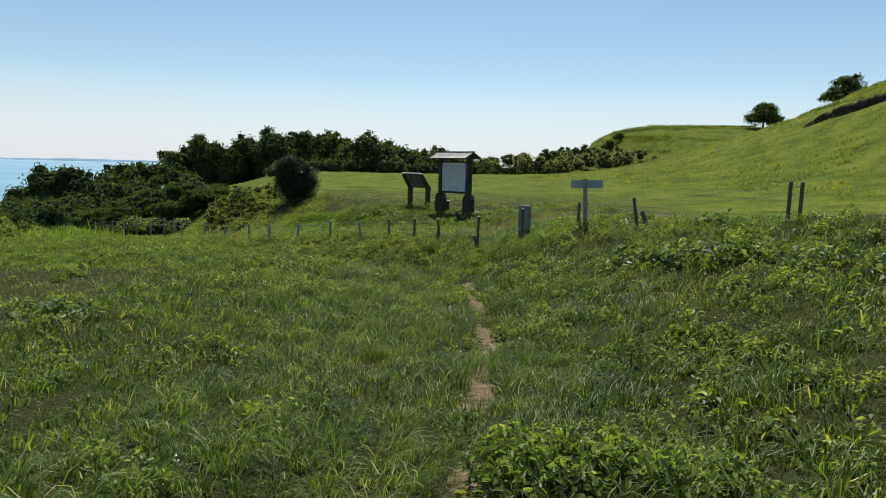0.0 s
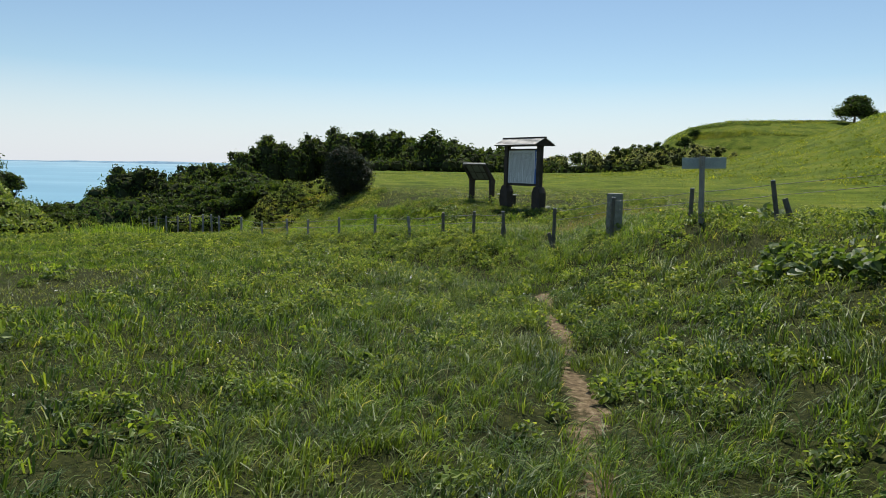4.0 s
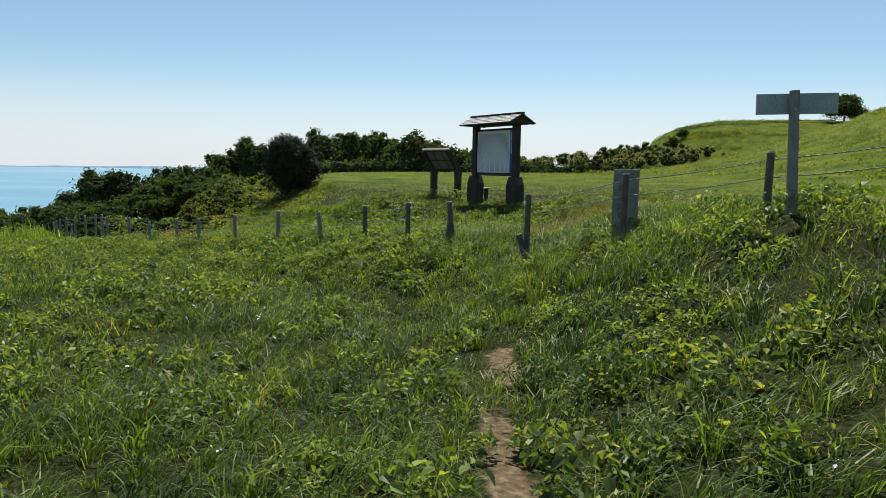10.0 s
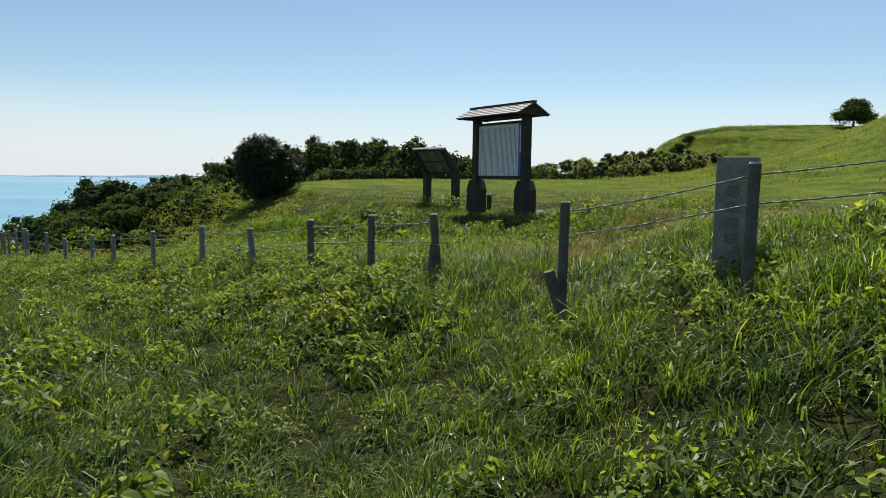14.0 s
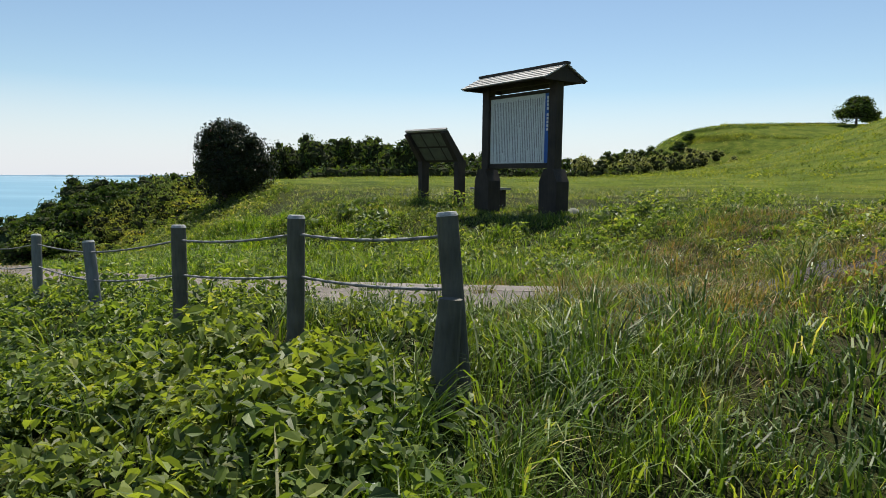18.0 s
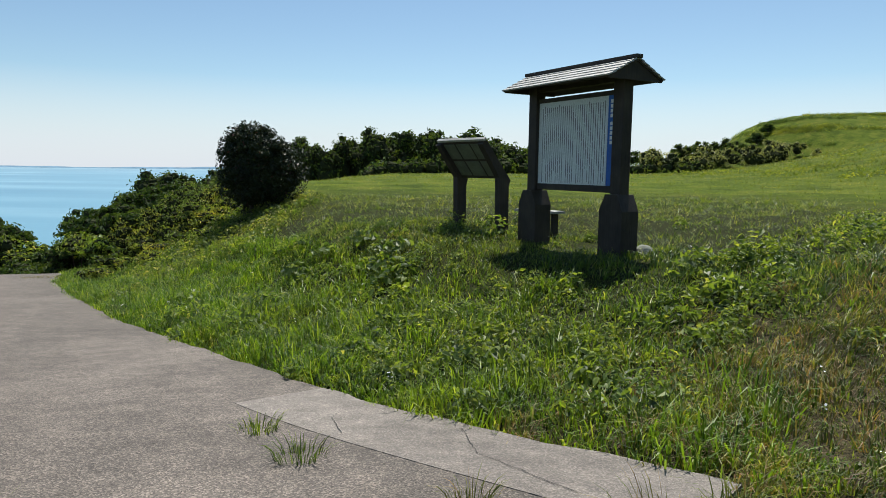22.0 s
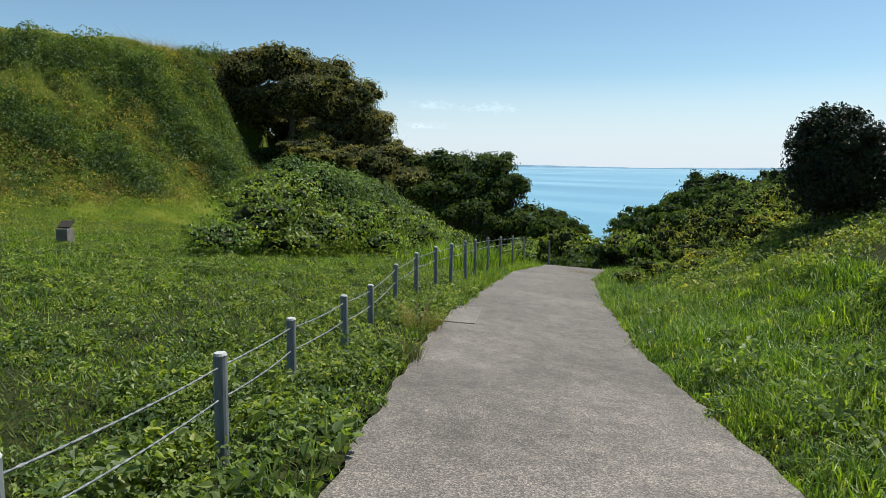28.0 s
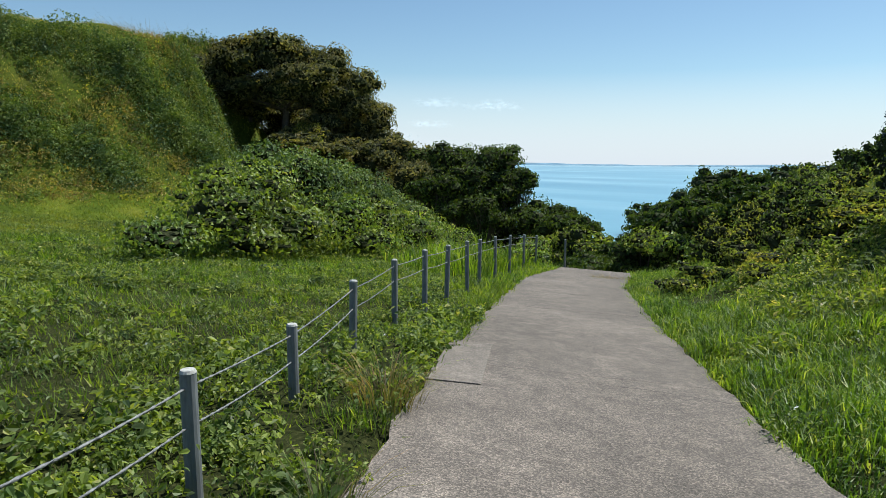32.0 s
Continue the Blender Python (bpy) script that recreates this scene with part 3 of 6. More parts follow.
def unit_ball(n=3):
    """A ball of four-sided faces."""
    vs, fs = [], []
    g = np.linspace(-1, 1, n + 1)
    for ax in range(3):
        for sgn in (-1, 1):
            b = len(vs)
            for u in g:
                for w in g:
                    p = [0, 0, 0]
                    p[ax], p[(ax + 1) % 3], p[(ax + 2) % 3] = sgn, u, w * sgn
                    vs.append(p)
            for i in range(n):
                for j in range(n):
                    a = b + i * (n + 1) + j
                    fs.append((a, a + n + 1, a + n + 2, a + 1))
    v = np.array(vs, float)
    return v / np.linalg.norm(v, axis=1, keepdims=True), np.array(fs)


BALL_V, BALL_F = unit_ball()


def crown_mesh(name, blobs, leaf, mat, per_area=26, slim=0.55, fill=0.35, droop=0.2, core=0.62):
    """Many leaves on the skins of several rounded masses (x, y, z, rx, ry, rz)."""
    ps, ds = [], []
    for x, y, z, rx, ry, rz in blobs:
        area = 4 * math.pi * ((rx * ry) ** 1.6 / 3 + (rx * rz) ** 1.6 / 3 + (ry * rz) ** 1.6 / 3) ** (1 / 1.6)
        count = max(20, int(area * per_area * (0.25 / leaf) ** 2 * 0.35))
        p, d = blob_points((x, y, z), (rx, ry, rz), count, fill)
        ps.append(p)
        ds.append(d)
    p, d = np.concatenate(ps), np.concatenate(ds)
    # no leaves deep inside, where nothing shows
    seen = np.ones(len(p), bool)
    for x, y, z, rx, ry, rz in blobs:
        seen &= (((p - (x, y, z)) / (rx, ry, rz)) ** 2).sum(1) > 0.36
    v = leaf_quads(p[seen], d[seen], leaf, slim, droop)
    f = quads(len(v) // 4)
    # dark lumps within each mass paint the shade behind its leaves
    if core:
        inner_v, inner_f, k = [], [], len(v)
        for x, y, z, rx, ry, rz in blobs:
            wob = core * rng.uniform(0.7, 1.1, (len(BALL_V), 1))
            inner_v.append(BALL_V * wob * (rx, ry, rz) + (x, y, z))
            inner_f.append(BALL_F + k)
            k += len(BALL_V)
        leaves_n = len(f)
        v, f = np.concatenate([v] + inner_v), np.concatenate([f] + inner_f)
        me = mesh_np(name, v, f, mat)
        me.materials.append(SHADE_CORE)
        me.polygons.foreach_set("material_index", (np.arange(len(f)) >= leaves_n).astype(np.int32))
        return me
    return mesh_np(name, v, f, mat)


def sub_blobs(blobs, each, ratio):
    """Breaks big masses into smaller clumps on their upper skins."""
    out = []
    for x, y, z, rx, ry, rz in blobs:
        for _ in range(each):
            d = rng.normal(0, 1, 3)
            d /= np.linalg.norm(d)
            if d[2] < -0.35:
                d[2] *= -1
            k = rng.uniform(0.5, 0.86)
            s = ratio * rng.uniform(0.65, 1.35)
            out.append((x + d[0] * rx * k, y + d[1] * ry * k, z + d[2] * rz * k, rx * s, ry * s, rz * s * 0.8))
    return out


def tree(name, label, x, y, blobs, leaf, mat, per_area, trunk_r, forks, group="", z=None, each=9, ratio=0.42, fill=0.4, turn=0):
    base = gz(x, y) if z is None else z
    e = thing(name, label, "tree", pose(x, y, base, 0, 0, turn), group)
    bm = bmesh.new()
    fork = Vector((0.1 * trunk_r, 0, forks))
    add_rod(bm, (0, 0, -0.3), fork, trunk_r * 1.25, trunk_r * 0.85)
    for bx, by, bz, rx, ry, rz in blobs:
        end = Vector((bx, by, bz + rz * 0.3))
        if end.z - fork.z < 0.35 * math.hypot(bx, by):
            continue
        mid = fork.lerp(end, 0.5) + Vector((0, 0, -0.08 * end.length))
        add_rod(bm, fork, mid, trunk_r * 0.55, trunk_r * 0.34)
        add_rod(bm, mid, end, trunk_r * 0.34, trunk_r * 0.08)
        for k in range(5):
            tip = Vector((bx + rng.uniform(-0.8, 0.8) * rx, by + rng.uniform(-0.8, 0.8) * ry, bz + rng.uniform(-0.3, 0.9) * rz))
            add_rod(bm, mid.lerp(end, 0.1 * k + 0.2), tip, trunk_r * 0.2, trunk_r * 0.05, 5)
    part("trunk", bm, BARK, e, "dark branching trunk")
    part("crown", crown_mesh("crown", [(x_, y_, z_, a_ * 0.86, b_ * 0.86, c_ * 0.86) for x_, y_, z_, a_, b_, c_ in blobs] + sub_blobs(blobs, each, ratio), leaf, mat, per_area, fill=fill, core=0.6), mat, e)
    return e


def shrub(name, label, x, y, blobs, leaf, mat, per_area, z=None, each=10, ratio=0.38, group="", category="shrub", stems=6, slim=0.55, core=0.5):
    base = gz(x, y) if z is None else z
    e = thing(name, label, category, pose(x, y, base), group)
    for k in range(stems):
        bx, by, bz, rx, ry, rz = blobs[k % len(blobs)]
        foot = Vector((bx + rng.uniform(-0.3, 0.3) * rx, by + rng.uniform(-0.3, 0.3) * ry, 0))
        foot.z = gz(x + foot.x, y + foot.y) - base - 0.15
        part("stem", rod(foot, (bx + rng.uniform(-0.5, 0.5) * rx, by + rng.uniform(-0.5, 0.5) * ry, bz + 0.5 * rz), 0.05, 0.015, 6), BARK, e)
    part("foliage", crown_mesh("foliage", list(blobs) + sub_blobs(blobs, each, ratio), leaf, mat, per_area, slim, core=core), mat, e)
    return e


# ---- road ----
def resample(pts, step):
    seg = np.hypot(*np.diff(pts, axis=0).T)
    s = np.concatenate([[0], np.cumsum(seg)])
    # rounded corners: a running mean over the straight pieces
    fine_s = np.arange(0, s[-1], 0.1)
    fx, fy = np.interp(fine_s, s, pts[:, 0]), np.interp(fine_s, s, pts[:, 1])
    k = 21
    pad = lambda a: np.concatenate([2 * a[0] - a[k:0:-1], a, 2 * a[-1] - a[-2:-k - 2:-1]])
    ker = np.hanning(2 * k + 1)
    ker /= ker.sum()
    fx, fy = np.convolve(pad(fx), ker, "same")[k:-k], np.convolve(pad(fy), ker, "same")[k:-k]
    pick = np.arange(0, len(fx), max(1, int(step / 0.1)))
    return np.stack([fx[pick], fy[pick]], 1)


def concrete_material(name, dark, mid, light, contrast):
    m, nt = material(name)
    big = ramp(nt, tex_noise(nt, 0.55, 5.0, 0.6), [(0.3, dark), (0.55, mid), (0.75, light)])
    v = nt.nodes.new("ShaderNodeTexVoronoi")
    v.inputs["Scale"].default_value = 105.0
    nt.links.new(nt.nodes.new("ShaderNodeTexCoord").outputs["Object"], v.inputs["Vector"])
    chips = ramp(nt, v.outputs["Color"], [(0.1, (0.4, 0.39, 0.39)), (0.55, (0.9, 0.88, 0.87)), (0.95, (2.2, 2.12, 2.05))])
    col = mixed(nt, big, chips, contrast, "MULTIPLY")
    streak = ramp(nt, tex_noise(nt, 3.5, 6.0, 0.75, (1.1, 1.3, 1)), [(0.3, (0.56, 0.54, 0.52)), (0.5, (0.97, 0.95, 0.93)), (0.7, (1.5, 1.46, 1.4))])
    finish(nt, mixed(nt, col, streak, 0.7, "MULTIPLY"), 0.88, v.outputs["Distance"], 0.5, 0.006)
    return m


CONCRETE = concrete_material("worn_exposed_concrete", (0.088, 0.077, 0.068), (0.128, 0.112, 0.1), (0.178, 0.157, 0.14), 0.95)
STEP_SLAB = concrete_material("grey_step_slab", (0.112, 0.099, 0.089), (0.15, 0.133, 0.12), (0.2, 0.178, 0.16), 0.7)
LIGHT_SLAB = concrete_material("pale_concrete_slab", (0.15, 0.134, 0.122), (0.19, 0.171, 0.156), (0.24, 0.217, 0.198), 0.5)
line = resample(ROAD, 0.2)
tan = np.gradient(line, axis=0)
tan /= np.linalg.norm(tan, axis=1, keepdims=True)
right = np.stack([tan[:, 1], -tan[:, 0]], 1)
road = thing("road", "worn narrow concrete lane sloping to the sea", "road", Matrix())
tagged(road, kind="structure")


def road_slab(i0, i1, lo, hi, mat, lift=0.0, gap=0.012):
    """One cast slab of the lane between two stations, from offset lo to offset hi."""
    i1 = min(i1, len(line) - 1)
    rows = range(i0, i1 + 1)
    across = np.linspace(lo, hi, 7)
    vs, top = [], []
    for r, i in enumerate(rows):
        c = line[i].copy()
        if i == i0:
            c = c + tan[i] * gap
        if i == i1:
            c = c - tan[i] * gap
        for j, o in enumerate(across):
            edge = 0.022 * math.sin(0.83 * i + 3 * j) + 0.016 * math.sin(1.9 * i) if abs(o) > ROAD_W - 0.1 else 0.0
            p = c + right[i] * (o + edge * (1 if o > 0 else -1))
            vs.append((p[0], p[1], road_z(p[0], p[1]) + lift))
    n = len(across)
    base = len(vs)
    vs += [(x, y, z - 0.16) for x, y, z in vs]
    fs = []
    R = len(rows)
    for r in range(R - 1):
        for j in range(n - 1):
            a = r * n + j
            fs.append((a, a + 1, a + n + 1, a + n))
    rim = [r * n for r in range(R)] + [(R - 1) * n + j for j in range(1, n)] + [r * n + n - 1 for r in range(R - 2, -1, -1)] + [j for j in range(n - 2, 0, -1)]
    for a, b in zip(rim, rim[1:] + rim[:1]):
        fs.append((a, b, b + base, a + base))
    me = mesh_np("slab", vs, fs, mat)
    bm = bmesh.new()
    bm.from_mesh(me)
    bmesh.ops.recalc_face_normals(bm, faces=bm.faces)
    bm.to_mesh(me)
    bm.free()
    return part("slab", me, mat, road)


cuts = [0, 65, 93, 121, 150, 190, 220, 250, 290]
for k, (a, b) in enumerate(zip(cuts, cuts[1:])):
    road_slab(a, b, -ROAD_W, ROAD_W, CONCRETE, 0.0, 0.0 if k == 0 else 0.005)
tagged(road_slab(0, 19, 0.6, ROAD_W, LIGHT_SLAB, 0.004, 0.0), "paler concrete patch slab")
tagged(part("slab", slab(2.15, 0.52, 0.12, (-7.33, 33.0, float(road_z(-7.33, 33.0)) - 0.046), 0.012, (3.05, 5.6, 131.8)), STEP_SLAB, road), "small grey concrete step slab at lane edge")

CRACK = plain_material("dark_crack_dirt", (0.045, 0.04, 0.036), (0.02, 0.018, 0.016), 8.0, 0.95, 80.0, 0.3)


def crack(points, width):
    """A hairline crack: a thin ragged seam of dirt in the concrete."""
    vs, fs = [], []
    p = np.array(points, float)
    s = np.linspace(0, len(p) - 1, len(p) * 9)
    x, y = np.interp(s, range(len(p)), p[:, 0]), np.interp(s, range(len(p)), p[:, 1])
    x, y = x + rng.normal(0, 0.005, len(s)), y + rng.normal(0, 0.005, len(s))
    for i in range(len(s)):
        w = width * rng.uniform(0.3, 1.0)
        for k in (-1, 1):
            vs.append((x[i] + k * w * 0.5, y[i] + k * w * 0.5, road_z(x[i], y[i]) + 0.009))
    for i in range(len(s) - 1):
        fs.append((2 * i, 2 * i + 1, 2 * i + 3, 2 * i + 2))
    return part("crack", mesh_np("crack", vs, fs, CRACK), CRACK, road, "thin dark crack in the concrete")


def lane_point(i, o):
    q = line[i] + right[i] * o
    return (q[0], q[1])


for pts, w in [([(3, 0.75), (7, 0.95), (9, 1.3)], 0.005), ([(12, 0.7), (14, 0.9), (15, 1.2)], 0.005), ([(63, -0.1), (63, 0.6), (62, 1.38)], 0.018), ([(63, -0.9), (63, -0.72)], 0.012), ([(93, -0.2), (93, 1.2)], 0.02), ([(108, -1.3), (109, 0.4)], 0.03), ([(134, -1.1), (135, 0.9)], 0.05)]:
    crack([lane_point(i, o) for i, o in pts], w)

# ---- fence ----
FENCE = [(1.92, 21.84, 0.31), (1.20, 22.55, 0.25), (0.35, 23.29, 0.14), (-0.71, 24.32, -0.06), (-1.82, 25.57, -0.13), (-3.20, 26.97, -0.34), (-4.50, 28.18, -0.53),
         (-5.56, 29.43, -0.64), (-6.86, 30.72, -0.85), (-8.09, 32.11, -0.83), (-9.59, 33.78, -0.93), (-10.33, 34.94, -0.97), (-11.16, 36.17, -1.07)]
FENCE += [(-12.4, 37.8, -1.23), (-13.65, 39.4, -1.42), (-15.1, 41.4, -1.62), (-16.6, 43.6, -1.86), (-18.0, 45.8, -2.1), (-19.5, 48.2, -2.42)]
EAST = [(3.07, 20.53, 0.50), (4.24, 19.55, 0.83), (5.56, 18.3, 1.11), (6.68, 17.17, 1.32), (9.34, 14.56, 1.87), (9.52, 14.4, 1.86)]
POST_R = 0.043


def fence_post(x, y, top, lean=(0, 0), fork=None, colour=POST_GREY):
    low = gz(x, y) - 0.25
    h = top - low
    e = thing("fence_post", "grey resin rope-fence post with pale worn top", "post", pose(x, y, low), "rope fence posts")
    tip = Vector((lean[0] * h, lean[1] * h, h))
    bm = rod((0, 0, 0), tip, POST_R * 1.03, POST_R, 14)
    part("shaft", bm, colour, e)
    n = tip.normalized()
    part("cap", rod(tip - n * 0.004, tip + n * 0.012, POST_R * 1.04, POST_R * 0.86, 14), POST_CAP, e, "pale weathered top")
    if fork:
        a, b, r = fork
        part("brace", rod(a, b, r * 1.35, r, 12), colour, e, "short leaning brace post")
    return Vector((x, y, low)) + tip


LEANS = {3: (-0.12, 0.08), 0: (-0.09, 0.03)}
tips = []
for k, (x, y, top) in enumerate(FENCE):
    fork = ((-0.13, -0.10, 0), (-0.075, -0.075, 0.70), 0.046) if k == 0 else None
    lean = LEANS.get(k, (rng.uniform(-0.02, 0.02), rng.uniform(-0.02, 0.02)))
    low = gz(x, y) - 0.25
    tips.append(fence_post(x - lean[0] * (top - low), y - lean[1] * (top - low), top, lean, fork, OLD_POST if k < 3 else POST_GREY))
east_tips = []
for k, (x, y, top) in enumerate(EAST):
    fork = ((0.10, -0.08, 0), (-0.13, -0.08, 0.68), 0.048) if k == 0 else ((0.30, -0.12, 0), (0.02, -0.05, 0.8), 0.05) if k == 3 else None
    lean = (-0.16, 0.05) if k == 3 else (0.01, 0.0)
    low = gz(x, y) - 0.25
    east_tips.append(fence_post(x - lean[0] * (top - low), y - lean[1] * (top - low), top, lean, fork, OLD_POST))
fence_post(-19.4, 49.87, -2.7)


def rope(a, b, drop, sag, mat):
    """A twisted rope hung between two posts."""
    n = 26
    length = (b - a).length
    r = 0.0085
    sides = 6
    vs, fs = [], []
    d = (b - a).normalized()
    s = d.cross(Vector((0, 0, 1))).normalized()
    u = s.cross(d)
    for i in range(n + 1):
        t = i / n
        c = a.lerp(b, t) - Vector((0, 0, drop + sag * 4 * t * (1 - t)))
        for j in range(sides):
            w = 2 * math.pi * j / sides + t * length * 18
            k = r * (1.0 if j % 2 else 0.72)
            vs.append(c + (s * math.cos(w) + u * math.sin(w)) * k)
    for i in range(n):
        for j in range(sides):
            p, q = i * sides + j, i * sides + (j + 1) % sides
            fs.append((p, q, q + sides, p + sides))
    ob = new("fence_rope", mesh_np("fence_rope", [tuple(v) for v in vs], fs, mat, True))
    return tagged(ob, "grey twisted rope strung between fence posts", "rope", "fence ropes")


for row in (tips, east_tips):
    for a, b in zip(row, row[1:]):
        for drop in (0.08, 0.29):
            rope(a, b, drop, rng.uniform(0.008, 0.028), ROPE)

# ---- notice board ----
nb = (3.80, 34.0)
board_z = min(gz(nb[0] - 0.57, nb[1] + 0.82), gz(nb[0] + 0.57, nb[1] - 0.82))
notice = thing("notice_board", "large roofed wooden notice board with white text panel", "notice board", pose(nb[0], nb[1], board_z, 0, 0, -55.2))
B = lambda z: z - board_z
for sx in (-1, 1):
    part("boot", profile([(-0.25, -0.3), (0.25, -0.3), (0.25, B(0.40)), (0.13, B(0.66)), (-0.13, B(0.66)), (-0.25, B(0.40))], 0.36, pose(sx * 1.07, 0, 0)), DARK_WOOD, notice, "dark chamfered post footing")
    part("post", slab(0.22, 0.2, B(2.50) - B(0.6), (sx * 1.07, 0, (B(2.50) + B(0.6)) / 2), 0.012), DARK_WOOD, notice)
part("rail", slab(2.0, 0.1, 0.1, (0, 0, B(0.73)), 0.01), DARK_WOOD, notice)
part("rail", slab(2.0, 0.1, 0.075, (0, 0, B(2.26)), 0.01), DARK_WOOD, notice)
part("backing", slab(1.94, 0.05, 1.48, (0, 0.01, B(1.51)), 0.004), DARK_WOOD, notice)
panel = part("panel", slab(1.74, 0.012, 1.44, (-0.09, -0.023, B(1.51)), 0.002), PANEL_WHITE, notice, "white enamel text panel")
part("title_strip", slab(0.17, 0.012, 1.44, (0.875, -0.024, B(1.51)), 0.002), PANEL_BLUE, notice, "blue title strip")
# columns of writing too small to read: plain bars
for c in range(30):
    x = 0.72 - c * 0.054
    if x < -0.92:
        break
    top = 2.16 - (0.03 if c % 7 else 0.0)
    full = 1.30 if c % 5 != 3 else rng.uniform(0.5, 1.15)
    z = top
    bm = bmesh.new()
    while z > top - full:
        h = rng.uniform(0.12, 0.42)
        h = min(h, z - (top - full) + 0.02)
        box(bm, 0.011, 0.002, h, pose(x, -0.030, B(z - h / 2)))
        z -= h + rng.uniform(0.006, 0.02)
    part("text_column", bm, INK, panel)
for k in range(9):
    part("title_bar", slab(0.07, 0.002, 0.055, (0.875, -0.031, B(2.13 - 0.075 * k - (0.05 if k > 3 else 0)))), PANEL_WHITE, notice)
# gabled roof
ridge, eave, deep, half = B(2.72), B(2.44), 0.58, 1.36
slope = math.hypot(deep, ridge - eave)
ang = math.degrees(math.atan2(ridge - eave, deep))
for side in (-1, 1):
    for k in range(5):
        w = slope / 5
        c = (k + 0.5) / 5
        part("roof_board", slab(2 * half, w + 0.03, 0.022, (0, side * deep * c, ridge - (ridge - eave) * c + 0.028 - 0.004 * k), 0.004, (-side * (ang - 4), 0, 0)), ROOF_WOOD, notice)
    part("soffit", slab(2 * half - 0.06, slope, 0.03, (0, side * deep / 2, (ridge + eave) / 2 - 0.005), 0.0, (-side * ang, 0, 0)), DARK_WOOD, notice)
for sx in (-1, 1):
    part("gable", profile([(-deep, eave - 0.03), (deep, eave - 0.03), (0, ridge - 0.02)], 0.05, pose(sx * (half - 0.07), 0, 0, 0, 0, 90)), DARK_WOOD, notice)
part("ridge_cap", slab(2 * half + 0.04, 0.14, 0.06, (0, 0, ridge + 0.045), 0.015), DARK_WOOD, notice)
part("roof_beam", slab(2.5, 0.14, 0.08, (0, 0, eave + 0.02), 0.01), DARK_WOOD, notice)

# ---- slanted information board, seen from behind ----
ix, iy = 2.16, 36.5
iz = gz(ix, iy)
info = thing("information_board", "slanted dark wooden information board seen from behind", "information board", pose(ix, iy, iz, 0, 0, -46))
I = lambda z: z - iz
for sx in (-1, 1):
    part("leg", profile([(0.1, -0.25), (0.1, I(0.68)), (0.14, I(0.82)), (-0.54, I(1.60)), (-0.66, I(1.52)), (-0.16, I(0.86)), (-0.14, -0.25)], 0.14, pose(sx * 0.65, 0, 0, 0, 0, 90)), DARK_WOOD, info, "thick dark side plank bent under the panel")
pa = math.degrees(math.atan2(0.74, 0.62))
mid = (0, -0.27, I(1.235))
part("panel", slab(1.42, 0.98, 0.05, mid, 0.006, (-pa, 0, 0)), DARK_WOOD, info)
INFO_BACK = plain_material("greenish_panel_back", (0.15, 0.165, 0.12), (0.085, 0.095, 0.07), 4.0, 0.7, 50.0, 0.1)
up, dn = Vector((0, -math.cos(radians(pa)), math.sin(radians(pa)))), Vector((0, -math.sin(radians(pa)), -math.cos(radians(pa))))
for c in range(3):
    for r in range(2):
        p = Vector(mid) + up * (0.22 - 0.44 * r) + Vector(((c - 1) * 0.45, 0, 0)) + dn * 0.03
        part("back_sheet", slab(0.40, 0.38, 0.012, p, 0.002, (-pa, 0, 0)), INFO_BACK, info)
# sunlight on the dark board's upper edge is put in as pale wood
part("top_edge", slab(1.46, 0.05, 0.07, Vector(mid) + up * 0.5, 0.006, (-pa, 0, 0)), ROOF_WOOD, info, "top edge in pale wood painted as sunlit")

# ---- marker stone, direction sign, small things ----
st = thing("marker_stone", "square weathered grey stone marker pillar by the fence", "stone pillar", pose(4.47, 20.32, gz(4.47, 20.32), 0, 0, -28))
h = 0.9 - gz(4.47, 20.32)
bm = slab(0.32, 0.3, h + 0.3, (0, 0, h / 2 - 0.15), 0.018)
part("pillar", bm, MARKER_STONE, st)
bm = bmesh.new()
for k in range(4):
    box(bm, 0.1, 0.006, 0.09, pose(-0.02, -0.151, h - 0.28 - 0.13 * k), 0.002)
part("inscription", bm, LIGHT_SLAB, st, "pale worn carved characters")

sg = thing("direction_sign", "back of a grey-green direction sign on a wooden post", "sign", pose(5.57, 17.9, gz(5.57, 17.9) - 0.2, 0, 0, -7))
h = 1.77 - gz(5.57, 17.9) + 0.2
part("post", rod((0.07, 0.0, 0), (0, 0, h), 0.06, 0.052, 12), SIGN_POST, sg)
part("board", slab(0.86, 0.03, 0.225, (0.06, 0.07, h - 0.135), 0.005, (0, -1.5, 0)), SIGN_METAL, sg)
for dz in (-0.07, 0.07):
    part("bolt", rod((0.0, -0.055, h - 0.13 + dz), (0.0, 0.1, h - 0.13 + dz), 0.009, 0.009, 8), POST_CAP, sg)

mk = thing("plaque_block", "low concrete block with dark slanted plaque in the meadow", "plaque", pose(-24.3, 30.6, gz(-24.3, 30.6) - 0.02, 0, 0, 40))
part("block", slab(0.42, 0.34, 0.8, (0, 0, 0.12), 0.02), LIGHT_SLAB, mk, "pale concrete block")
part("plaque", slab(0.44, 0.32, 0.05, (0, 0.06, 0.66), 0.01, (38, 0, 0)), DARK_WOOD, mk, "dark slanted plaque")

